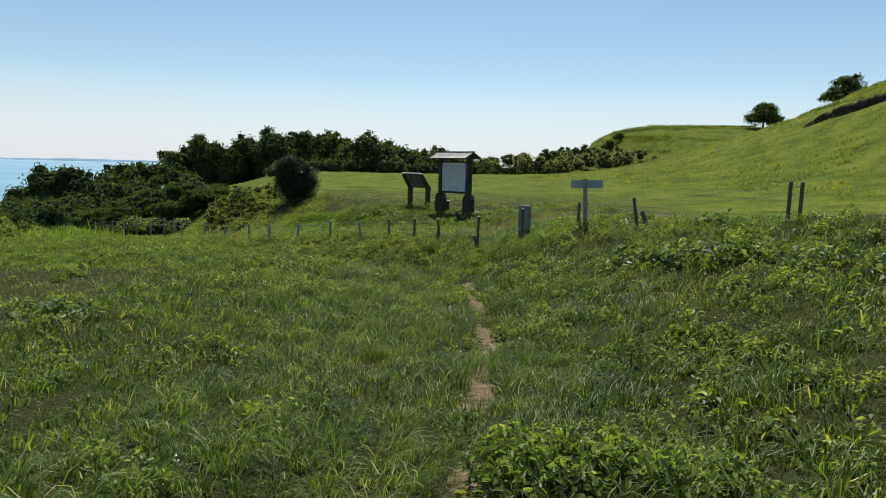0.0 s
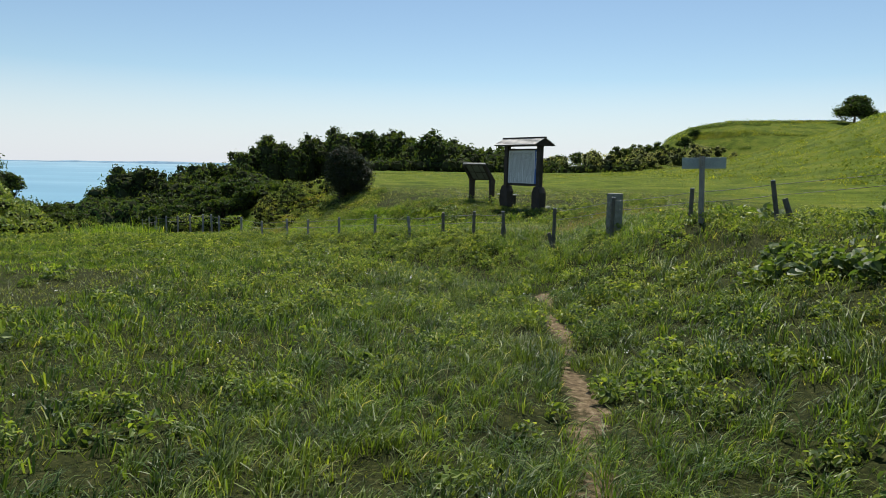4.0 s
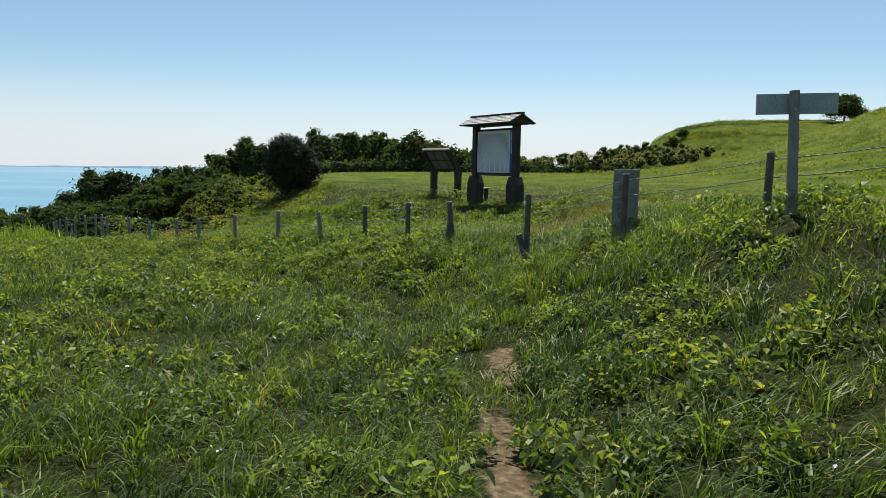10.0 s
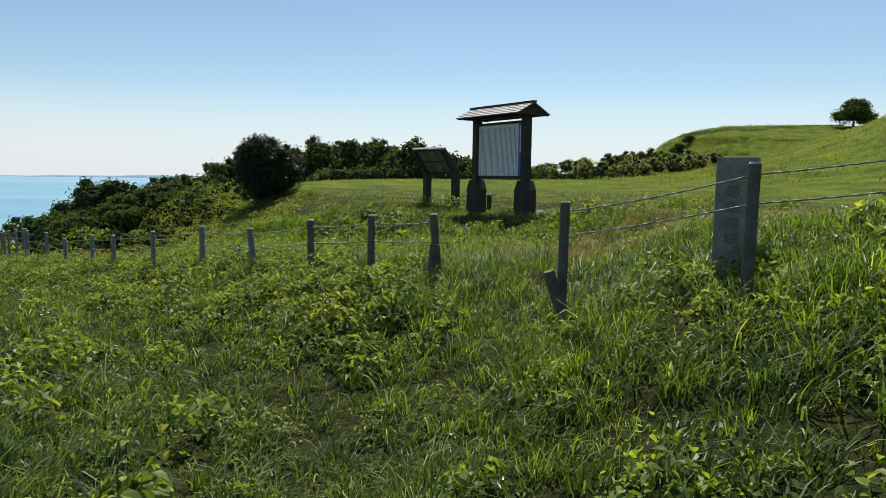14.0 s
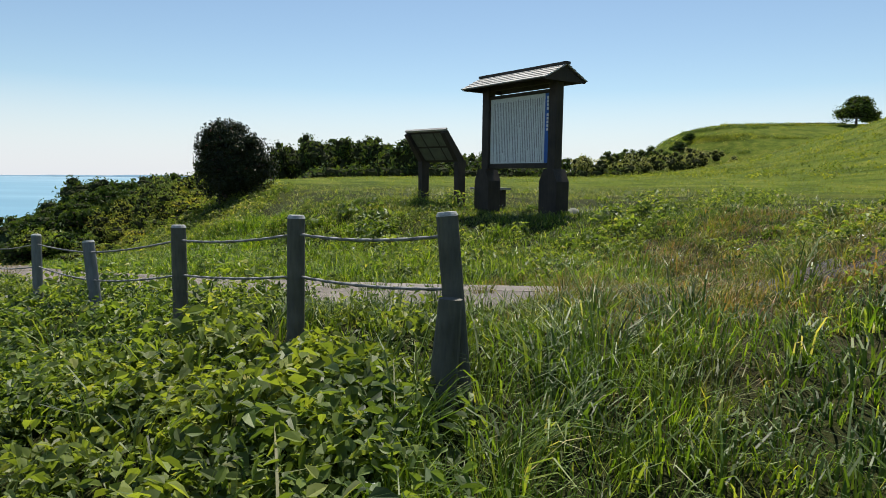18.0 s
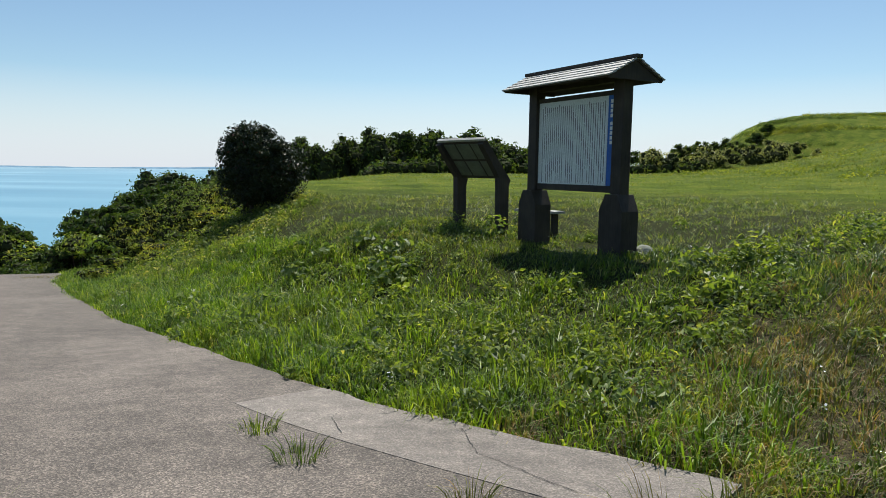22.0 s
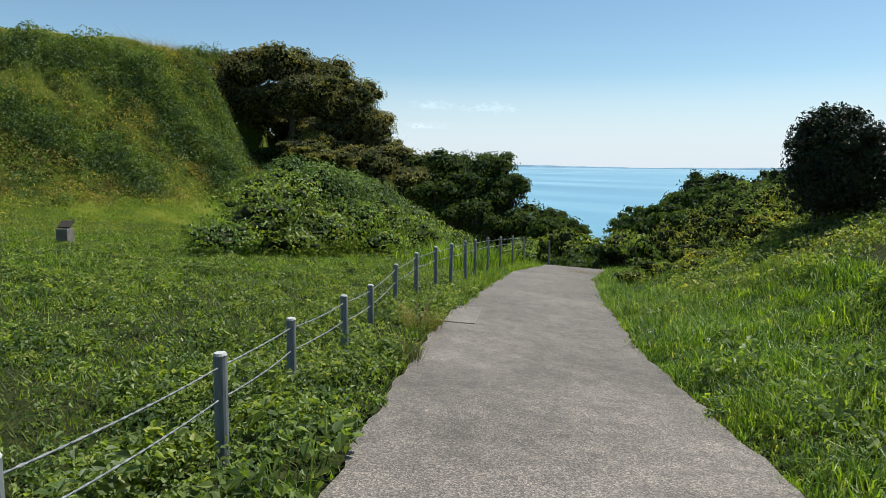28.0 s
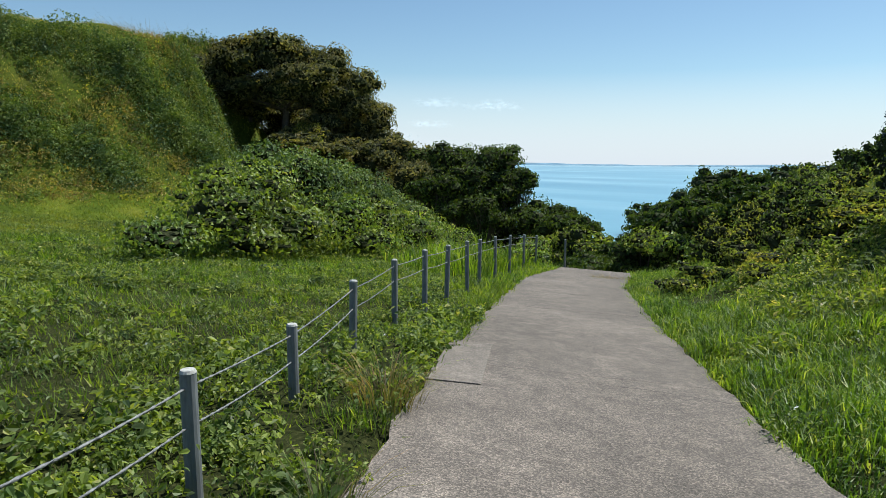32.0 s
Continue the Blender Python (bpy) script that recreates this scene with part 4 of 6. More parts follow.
bx, by = 3.35, 36.0
bench = thing("bench", "low grey wooden bench behind the boards", "bench", pose(bx, by, gz(bx, by), 0, 0, -46))
part("seat", slab(1.1, 0.3, 0.05, (0, 0, 0.42), 0.008), ROOF_WOOD, bench)
for sx in (-1, 1):
    part("leg", slab(0.06, 0.16, 0.6, (sx * 0.42, 0, 0.1), 0.006), DARK_WOOD, bench)
rx, ry = 4.86, 33.2
bm = bmesh.new()
bmesh.ops.create_icosphere(bm, subdivisions=3, radius=0.2)
for v in bm.verts:
    v.co *= 1 + 0.18 * noise.noise(v.co * 6)
    v.co.z *= 0.75
tagged(new("stone", bpy.data.meshes.new("stone")), "rounded pale field stone beside the notice board", "stone")
stone = bpy.data.objects["stone"]
bm.to_mesh(stone.data)
bm.free()
stone.data.materials.append(MARKER_STONE)
stone.matrix_world = pose(rx, ry, gz(rx, ry) + 0.05) @ Matrix.Scale(0.85, 4)


# ---- trees and shrubs ----
# round glossy bush at the plateau's edge
shrub("clipped_bush", "round dark glossy evergreen bush with reddish tips", -5.45, 44.5, [(0, 0, 1.62, 1.42, 1.42, 1.36), (-0.3, -0.1, 1.95, 1.12, 1.12, 1.08), (0.35, 0.1, 1.2, 1.3, 1.3, 1.1), (-0.15, 0, 0.85, 1.25, 1.25, 0.95)], 0.1, GLOSSY_LEAF, 58, each=46, ratio=0.17, core=0.74)
# shrubs on the bank beside it
for k in range(30):
    u, w = rng.random(), rng.random()
    x, y = -7.6 - 4.0 * u + 0.6 * w, 43.0 + 7.0 * w + 0.4 * u
    top = min(0.65, -1.65 + 2.6 * smooth(0.0, 0.75, w) - 0.9 * u * u - 0.5 * rng.random())
    hgt = max(0.5, top - gz(x, y))
    b = [(rng.uniform(-0.5, 0.5), rng.uniform(-0.5, 0.5), hgt * q, rng.uniform(0.35, 0.6), rng.uniform(0.35, 0.6), hgt * 0.3) for q in (0.25, 0.45, 0.68)]
    shrub("shrub", "leafy green and straw-tinted shrub on the bank", x, y, b, 0.085, SCRUB if k % 3 == 0 else SHRUB, 13, group="bank shrubs", each=6, ratio=0.45, stems=2)
# vine-covered mound left of the lane
mound = []
for x, y, top, r in [(-20.5, 34.2, -1.1, 1.5), (-22.3, 36.5, 0.0, 2.0), (-24, 38.3, 0.6, 2.3), (-26, 40.5, 1.2, 2.6), (-28, 43, 0.9, 2.6), (-29.5, 46, 0.2, 2.6), (-31.5, 49.5, -0.8, 2.6), (-33.5, 53, -2.2, 2.6), (-35, 57, -3.6, 2.6),
                     (-22.3, 39.0, -1.0, 1.8), (-24.3, 41.8, -0.8, 2.0), (-26.5, 45.2, -1.2, 2.0), (-28.5, 48.8, -2.0, 2.0), (-21.0, 37.0, -1.5, 1.4), (-23.0, 42.5, -2.0, 1.5)]:
    low = gz(x, y)
    hz = max(0.5, (top - low) * 0.52)
    mound.append((x + 26, y - 42, top - hz - gz(-26, 42), r, r, hz))
shrub("ivy_mound", "dark ivy-covered back of the bramble mound", -26, 42, mound[3:7], 0.13, IVY, 24, each=18, ratio=0.34, slim=0.8, core=0.45)
shrub("bramble_mound", "mound of brambles and vines with broad green leaves", -26, 42, mound[:3] + mound[7:], 0.125, VINE, 22, each=16, ratio=0.3, slim=0.8, core=0.45)
vines = [(0, 0, 0.3, 0.9, 0.9, 0.5), (-1.4, 1.7, 0.3, 0.95, 0.95, 0.5), (-2.6, 3.4, 0.3, 0.95, 0.95, 0.5)]
shrub("vine_clump", "broad-leaved vines climbing over the slope beyond the fence", -20.6, 49.0, vines, 0.13, VINE, 20, slim=0.8)
shrub("vine_clump", "leafy vines closing the lane's far bend", -15.6, 54.6, [(0, 0, 0.3, 1.2, 1.2, 0.7), (-2.4, 1.2, 0.25, 1.3, 1.3, 0.7), (-4.6, 2.6, 0.2, 1.3, 1.3, 0.7)], 0.13, VINE, 20, slim=0.8)
# lone wide tree on the left hill
GROVE_Z = gz(-68.4, 63.5)
tree("spreading_tree", "wide spreading tree with dark brownish-green crown", -68.4, 63.5, [(-8.5, -1, 5.6, 3.8, 4.0, 3.2), (-5.0, 0, 7.2, 4.2, 4.2, 3.0), (-1.5, 0, 7.8, 4.8, 4.5, 2.9), (3.2, 1, 6.9, 4.2, 4.0, 3.2), (7.2, 2, 4.4, 3.6, 3.5, 3.2), (2, -3, 5.2, 4.0, 3, 2.2), (-9.0, -2, 2.2, 3.4, 3, 3.2), (9.0, 3, 1.6, 3.6, 3.4, 3.4), (-11, -1, 3.6, 3.0, 3.0, 3.2), (4.6, 0, 3.4, 3.4, 3.0, 2.2), (-4.5, 2.5, 4.2, 3.2, 2.4, 2.4), (5, 3, 1.8, 3, 2.4, 2.2), (0, -1.5, 4.6, 5, 3.4, 2.2), (-6, 0, 4.2, 4, 3.6, 2.8), (6.5, 1, 2.8, 3.4, 3, 2.6)], 0.3, BROWN_LEAF, 30, 0.36, 2.6, each=24, ratio=0.32, turn=58, z=GROVE_Z)
COAST = [(-68.5, 72, 4.0, 6.6, BROWN_LEAF), (-65.0, 73.5, 4.2, 4.6, BROWN_LEAF), (-61.5, 75, 4.4, 3.0, BROWN_LEAF), (-58.5, 76.5, 4.6, 2.6, DARK_LEAF), (-54.0, 77.5, 6.0, 3.0, DARK_LEAF), (-50.5, 79, 4.0, 0.2, DARK_LEAF), (-45, 79, 4.0, -2.8, DARK_LEAF),
         (-41, 77, 3.6, -3.8, DARK_LEAF), (-37.5, 75, 3.2, -4.8, SHRUB), (-34.5, 73, 3.0, -5.6, DARK_LEAF), (-80, 64, 4.5, 9.0, BROWN_LEAF), (-76, 67, 4.5, 9.6, BROWN_LEAF), (-57, 71, 4.0, 0.9, BROWN_LEAF), (-62, 69, 4.0, 3.2, BROWN_LEAF), (-53, 72, 3.6, -0.6, DARK_LEAF), (-49, 73, 3.4, -2.2, DARK_LEAF), (-60, 63, 3.4, 0.6, BROWN_LEAF), (-73, 70, 5.0, 7.4, BROWN_LEAF), (-67, 66.5, 4.0, 6.0, BROWN_LEAF), (-73, 61.6, 2.6, 5.2, BROWN_LEAF), (-63, 61.5, 2.6, 3.4, BROWN_LEAF), (-68, 60.5, 2.0, 2.4, DARK_LEAF)]


def leafy_mass(s, high):
    """The rounded masses of a bushy tree of half width s and the given height: one wide dome with lumps on it."""
    rz = min(0.42 * high, 0.85 * s)
    top = high * 0.9 - rz
    out = [(0, 0, top, s * 0.86, s * 0.86, rz * 0.92), (0, 0, top * 0.5, s * 0.95, s * 0.95, max(0.62 * top, 0.3 * rz))]
    for k in range(9):
        a, up = 2.4 * k + rng.uniform(-0.4, 0.4), rng.uniform(-0.25, 0.75)
        w = math.sqrt(max(0.05, 1 - up * up)) * 0.72
        q = rng.uniform(0.3, 0.44)
        out.append((math.cos(a) * s * w, math.sin(a) * s * w, top + rz * 0.72 * up, s * q, s * q, min(s, rz) * q * 0.8))
    return out


for x, y, s, top, mat in COAST:
    high = max(2.8, 1.13 * (top - gz(x, y)))
    tree("tree", "dense dark green coastal tree above the sea", x, y, leafy_mass(s, high), 0.31, mat, 24, 0.25, high * 0.28, group="coastal trees", each=9, ratio=0.36)
# trees of the valley right of the sea
for x, y, s, top in [(-15.5, 62, 2.4, 0.6), (-18.0, 64, 2.6, 0.5), (-20.5, 66, 2.8, 0.1), (-23, 68.5, 2.8, -0.3), (-26, 70, 2.6, -1.5), (-28, 72, 2.6, -2.2), (-31, 72, 2.4, -4.6), (-27, 62, 2.2, -4.6), (-24, 58, 2.0, -4.2), (-21, 58, 2.0, -2.9), (-17, 57.5, 2.0, -0.6), (-30, 66, 2.2, -5.2), (-33, 80, 2.8, -3.4), (-38, 84, 2.8, -5.2), (-19, 60.5, 2.2, -0.6), (-22.5, 63, 2.4, -1.6), (-24.5, 66, 2.4, -1.8), (-14.6, 58, 2.0, 0.0)]:
    high = max(2.2, 1.04 * (top - 0.2 - gz(x, y)))
    tree("tree", "dark evergreen tree in the sloping valley", x, y, leafy_mass(s, high), 0.27, DARK_LEAF, 20, 0.25, high * 0.28, group="valley trees", each=9, ratio=0.36)
# trees on the ridge to the right
for x, y, s in [(134, 228, 6.6), (128, 177, 6.6), (63.5, 240, 4.2), (68, 219, 2.3), (73, 222, 2.1), (78.4, 226, 2.6), (83, 230, 2.0), (46.8, 206, 2.2), (141, 232, 3.0)]:
    b = [(0, 0, s * 0.95, s * 0.75, s * 0.75, s * 0.5), (0, 0, s * 0.6, s, s, s * 0.55), (s * 0.6, 0, s * 0.5, s * 0.6, s * 0.6, s * 0.45), (-s * 0.6, 0, s * 0.48, s * 0.6, s * 0.6, s * 0.42)]
    tree("tree", "lone round tree on the grassy ridge", x, y, b, 0.6, DARK_LEAF, 30, 0.35, s * 0.3, group="ridge trees", each=12, ratio=0.34)


def woods(name, label, count, x0, x1, y0, y1, low, high, mat, leaf, per_area):
    blobs = []
    for _ in range(count):
        x, y = rng.uniform(x0, x1), rng.uniform(y0, y1)
        s = rng.uniform(low, high)
        z = gz(x, y)
        blobs.append((x, y, z + s * 0.55, s * 0.6, s * 0.6, s * 0.55))
        for _ in range(5):
            d = rng.normal(0, 1, 3)
            d /= np.linalg.norm(d)
            blobs.append((x + d[0] * s * 0.5, y + d[1] * s * 0.5, z + s * 0.7 + abs(d[2]) * s * 0.4, s * 0.26, s * 0.26, s * 0.22))
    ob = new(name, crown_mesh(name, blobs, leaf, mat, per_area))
    return tagged(ob, label, "woods", kind="stuff")


WOODS_AZ = [-27.6, -26.2, -25.8, -24.4, -22.6, -22.0, -21.3, -20.7, -18.9, -18.2, -17.3, -15.4, -14.8, -13.3, -12.4, -11.6, -10.5, -10, -9.3, -8.7, -8, -6.2, -4.1, -3, -1.6, 0.6, 1.3, 3.2, 4.6, 6.1, 8.5, 10.9]
WOODS_EL = [-2.2, -2.0, -0.6, -0.4, -0.5, -1.6, -0.9, -0.1, 0.1, -0.6, 0.9, 1.0, 2.0, 2.1, 1.4, 2.5, 2.4, 1.9, 2.9, 2.9, 2.4, 2.8, 2.9, 2.1, 2.9, 3.0, 2.0, 1.5, 1.8, 1.6, 0.6, 0.4]


def far_woods():
    """Trees on the far hilltop, whose tops follow one uneven line against the sky."""
    blobs = []
    count = 150
    for k in range(count):
        az = -27.2 + 36.5 * (k * 37 % count + rng.random()) / count
        dist = np.interp(az, [-24, -9, -4, -1.5], [283, 274, 252, 216]) + rng.uniform(-14, 10)
        x, y = dist * math.sin(radians(az)), dist * math.cos(radians(az))
        lag = rng.random() ** 1.5
        top = 2.0 + dist * math.tan(radians(np.interp(az, WOODS_AZ, WOODS_EL))) - 5.0 * lag
        base = gz(x, y)
        h = max(3.0, 1.06 * (top - base))
        r = rng.uniform(2.8, 5.2) if az > -19 else rng.uniform(3.8, 6.2)
        rz = min(0.46 * h, 1.1 * r)
        blobs.append((x, y, base + h - 1.25 * rz, r, r, rz))
        blobs.append((x, y, base + 0.4 * h, 1.05 * r, 1.05 * r, 0.42 * h))
        for _ in range(8):
            d = rng.normal(0, 1, 3)
            d /= np.linalg.norm(d)
            q = rng.uniform(0.25, 0.5) * r
            blobs.append((x + d[0] * r * 0.75, y + d[1] * r * 0.75, base + h - 1.25 * rz + d[2] * rz * 0.8, q * 1.2, q * 1.2, q))
    for _ in range(75):
        az, dist = rng.uniform(-29, -15), rng.uniform(205, 268)
        x, y = dist * math.sin(radians(az)), dist * math.cos(radians(az))
        r = rng.uniform(3.6, 5.6)
        low = max(gz(x, y), -21.0)
        top = min(low + 9.0, 2.0 + dist * math.tan(radians(np.interp(az, WOODS_AZ, WOODS_EL))) - 2.0)
        blobs.append((x, y, 0.5 * (low + top), r, r, max(2.0, 0.55 * (top - low))))
        for _ in range(6):
            a, q = rng.uniform(0, 2 * math.pi), rng.uniform(0.3, 0.5) * r
            blobs.append((x + math.cos(a) * r * 0.7, y + math.sin(a) * r * 0.7, 0.5 * (low + top) + rng.uniform(0.0, 0.5) * (top - low), q, q, q * 0.8))
    for _ in range(110):
        az, dist = rng.uniform(-9, 16), rng.uniform(196, 206)
        x, y = dist * math.sin(radians(az)), dist * math.cos(radians(az))
        r = rng.uniform(1.6, 3.0) * (0.7 if az > 8 else 1.0)
        blobs.append((x, y, gz(x, y) + r * 0.6, r * 1.3, r, r))
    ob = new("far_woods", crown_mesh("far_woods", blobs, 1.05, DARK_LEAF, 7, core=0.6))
    return tagged(ob, "dark evergreen woods on the far hilltop", "woods", kind="stuff")


far_woods()
woods("far_thicket", "pale flowering thicket at the edge of the plain", 36, 28, 82, 192, 214, 2.8, 5.0, PALE_LEAF, 0.6, 16)
woods("far_thicket", "dark green thicket rising to the ridge", 24, 28, 74, 204, 224, 2.3, 4.4, DARK_LEAF, 0.6, 16)


# ---- grass and weeds ----
def arcs(x, y, az, height, reach, width, droop, steps):
    """Grass blades that rise and bend over: steps pieces each, the last one pointed."""
    n = len(x)
    z = rough_ground(x, y) - 0.015
    tw = az + np.pi / 2 + rng.normal(0, 0.5, n)
    cx, cy = np.cos(tw) * width * 0.5, np.sin(tw) * width * 0.5
    dx, dy = np.cos(az) * reach, np.sin(az) * reach
    k = 2 * steps + 1
    v = np.zeros((n, k, 3))
    for i in range(steps + 1):
        s = i / steps
        px, py, pz = x + dx * s ** 1.5, y + dy * s ** 1.5, z + height * (2 * s - droop * s * s)
        if i < steps:
            taper = 1.0 - 0.45 * s
            v[:, 2 * i] = np.stack([px - cx * taper, py - cy * taper, pz], 1)
            v[:, 2 * i + 1] = np.stack([px + cx * taper, py + cy * taper, pz], 1)
        else:
            v[:, 2 * i] = np.stack([px, py, pz], 1)
    f = []
    for i in range(steps - 1):
        a = 2 * i
        f += [(a, a + 1, a + 3), (a, a + 3, a + 2)]
    f.append((2 * steps - 2, 2 * steps - 1, 2 * steps))
    f = (np.arange(n)[:, None, None] * k + np.array(f)[None]).reshape(-1, 3)
    return v.reshape(-1, 3), f


WALK = np.array([(0.0, -3.0), (0.3, 3.2), (0.7, 6.3), (1.5, 9.4), (1.9, 13.6), (1.9, 19.0), (2.3, 22.9), (0.8, 25.3), (-2.2, 28.2), (-6.0, 32.0)])


def clumpy(x, y, scale, seed):
    return 0.5 + 0.25 * (np.sin(x * scale + seed) * np.sin(y * scale * 1.13 + 2 * seed) + np.sin(x * scale * 2.3 - y * scale * 1.7 + seed) + 0.6 * np.sin(x * scale * 5.1 + y * scale * 4.3))


def scatter(n, x0, x1, y0, y1):
    return rng.uniform(x0, x1, n), rng.uniform(y0, y1, n)


def lane_end(x, y):
    return (2.95 - x) * 0.83 + (y - 24.6) * 0.56


def open_ground(x, y, edge=0.0, trail=0.14):
    _, _, d = near_line(x, y, ROAD)
    _, _, p = near_line(x, y, PATH_LINE)
    on_track = rng.random(len(x)) < 1.12 * stony_patch(x, y) - 0.02 - 0.4 * (clumpy(x, y, 2.2, 2.0) > 0.66)
    trail_w = trail * np.clip(0.55 + 0.4 * np.sin(1.9 * y + 0.6) + 0.3 * np.sin(4.7 * y) + 0.35 * np.sin(11.3 * y + 9 * x), 0.05, 1.2)
    return ((d > ROAD_W + edge + 0.04 * np.sin(5 * x + 7 * y)) | (lane_end(x, y) < -0.05)) & (p > trail_w) & ~on_track


def pick(tries, area, dens, edge=0.0, trail=0.17):
    x, y = scatter(tries, *area)
    _, _, d = near_line(x, y, WALK)
    m = (rng.random(tries) < dens(x, y, d)) & open_ground(x, y, edge, trail)
    return x[m], y[m], d[m]


def tufts(name, label, tries, area, dens, per, height, width, mat, steps=3, spread=0.05, lean=(0.3, 1.1), droop=(0.7, 1.45), edge=0.0):
    """Bunches of blades that splay from common roots."""
    x, y, d = pick(tries, area, dens, edge)
    n = len(x)
    big = 0.3 + 1.2 * clumpy(x, y, 1.25, 3.0) * rng.uniform(0.5, 1.5, n)
    k = np.repeat(np.arange(n), per)
    m = len(k)
    az = rng.uniform(0, 2 * np.pi, m)
    r = spread * np.sqrt(rng.random(m)) * (1 + 0.15 * d[k])
    bx, by = x[k] + np.cos(az) * r, y[k] + np.sin(az) * r
    ok = open_ground(bx, by, edge - 0.03, 0.11)
    k, az, bx, by = k[ok], az[ok], bx[ok], by[ok]
    m = len(k)
    h = height(d[k]) * big[k] * rng.uniform(0.45, 1.2, m)
    side = rng.normal(0, 0.5, m) + az
    v, f = arcs(bx, by, side, h, h * rng.uniform(*lean, m), width(d[k]) * rng.uniform(0.6, 1.3, m), rng.uniform(*droop, m), steps)
    return tagged(new(name, mesh_np(name, v, f, mat)), label, "grass", kind="stuff")


def verge(x, y):
    _, off, d = near_line(x, y, ROAD)
    return (off > 1.3) & (d < 5.5) & (lane_end(x, y) > -0.5)


def lawn(x, y):
    """Where mown-looking grass grows: the footpath's meadow and the plain, not the verge."""
    return np.where(verge(x, y), 0.25, 1.0) * (1 - 0.7 * tawny_zone(x, y)) * (0.5 + 0.7 * clumpy(x, y, 0.8, 1.0))


def tussocks(name, label, step, area, keep, per, height, width, mat, steps=3):
    """A closed cover of arching tussocks, one to each cell of a loose grid."""
    ax_, ay_ = np.meshgrid(np.arange(area[0], area[1], step), np.arange(area[2], area[3], step))
    x, y = ax_.ravel() + rng.uniform(-0.5, 0.5, ax_.size) * step, ay_.ravel() + rng.uniform(-0.5, 0.5, ax_.size) * step
    _, _, d = near_line(x, y, WALK)
    m = (rng.random(len(x)) < keep(x, y, d)) & open_ground(x, y, 0.0, 0.2)
    x, y, d = x[m], y[m], d[m]
    n = len(x)
    tall = height * rng.uniform(0.55, 1.3, n) * (0.72 + 0.55 * clumpy(x, y, 1.25, 3.0))
    wind = 0.5 + 0.9 * np.sin(0.7 * x + 1.1 * y)
    k = np.repeat(np.arange(n), per)
    m = len(k)
    az = rng.uniform(0, 2 * np.pi, m)
    r = step * 0.42 * np.sqrt(rng.random(m))
    bx, by = x[k] + np.cos(az) * r, y[k] + np.sin(az) * r
    lean = np.where(rng.random(m) < 0.45, wind[k], az) + rng.normal(0, 0.45, m)
    h = tall[k] * rng.uniform(0.5, 1.15, m)
    v, f = arcs(bx, by, lean, h, h * rng.uniform(0.35, 1.35, m), width * (1 + 0.12 * d[k]) * rng.uniform(0.6, 1.35, m), rng.uniform(0.95, 1.7, m), steps)
    return tagged(new(name, mesh_np(name, v, f, mat)), label, "grass", kind="stuff")


def few_on_weeds(x, y, d):
    return (1 - 0.55 * weed_zone(x, y, d)) * (1 - 0.92 * tawny_zone(x, y))


tufts("short_grass", "short fine meadow grass between the tufts", 26000, (-7, 9, 0.5, 25.6), lambda x, y, d: np.where(d < 4.5, 0.9, 0.35) * (1 - 0.35 * tawny_zone(x, y)), 7, lambda d: 0.085 + 0 * d, lambda d: 0.0085 + 0.0008 * d, GRASS, 1, 0.1, (0.2, 1.2))
tufts("wide_meadow_grass", "uneven green grass of the wider meadow", 40000, (-14, 13, -1, 47), lambda x, y, d: np.where(d < 3.0, 0.0, np.where(d < 7, 0.9, 0.7)) * lawn(x, y), 7, lambda d: 0.105 + 0.0008 * d, lambda d: 0.008 + 0.0009 * d, GRASS, 1, 0.12, (0.5, 1.7), (0.8, 1.4))
tufts("west_meadow_grass", "short green grass of the meadow beyond the fence", 27000, (-30, -3, 20, 42), lambda x, y, d: np.where(near_line(x, y, ROAD)[1] < -1.5, 0.9, 0.0) * (0.6 + 0.5 * clumpy(x, y, 0.8, 1.0)), 7, lambda d: 0.12 + 0.001 * d, lambda d: 0.010 + 0.0014 * d, LUSH_GRASS, 1, 0.14, (0.3, 1.0), (0.8, 1.2))
tufts("verge_grass", "bright upright grass on the lane's bank", 23000, (-10.5, 4.5, 25.5, 41), lambda x, y, d: 0.95 * verge(x, y) * np.where((x > 1.0) & (near_line(x, y, ROAD)[1] > 2.2), 0.45, 1.0) * np.where((x > -1.5) & (near_line(x, y, ROAD)[1] > 2.6), 0.6, 1.0) * np.where(x < -8, 0.6, 1.0), 9, lambda d: 0.215 + 0 * d, lambda d: 0.0105 + 0.0009 * d, LUSH_GRASS, 2, 0.09, (0.2, 1.3), (0.8, 1.6), 0.05)
tufts("bank_grass", "short mixed grass under the weeds of the bank", 24000, (-7, 9, 25.5, 38), lambda x, y, d: 0.9 * ((near_line(x, y, ROAD)[1] > 1.4) & (near_line(x, y, ROAD)[2] < 9)), 7, lambda d: 0.09 + 0 * d, lambda d: 0.009 + 0.0009 * d, GRASS, 1, 0.1, (0.3, 1.2), (0.8, 1.3))
tufts("far_grass", "green grass of the farther meadow and plain", 42000, (-60, 48, -2, 100), lambda x, y, d: np.where((d < 9) | ((x < -40) & (ground(x, y) > -2.4)), 0.0, 0.95) * (0.5 + 0.6 * clumpy(x, y, 0.5, 2.0)), 4, lambda d: 0.07 + 0.0012 * d, lambda d: 0.012 + 0.0009 * d, FAR_GRASS, 1, 0.25, (0.6, 1.8), (0.8, 1.3))
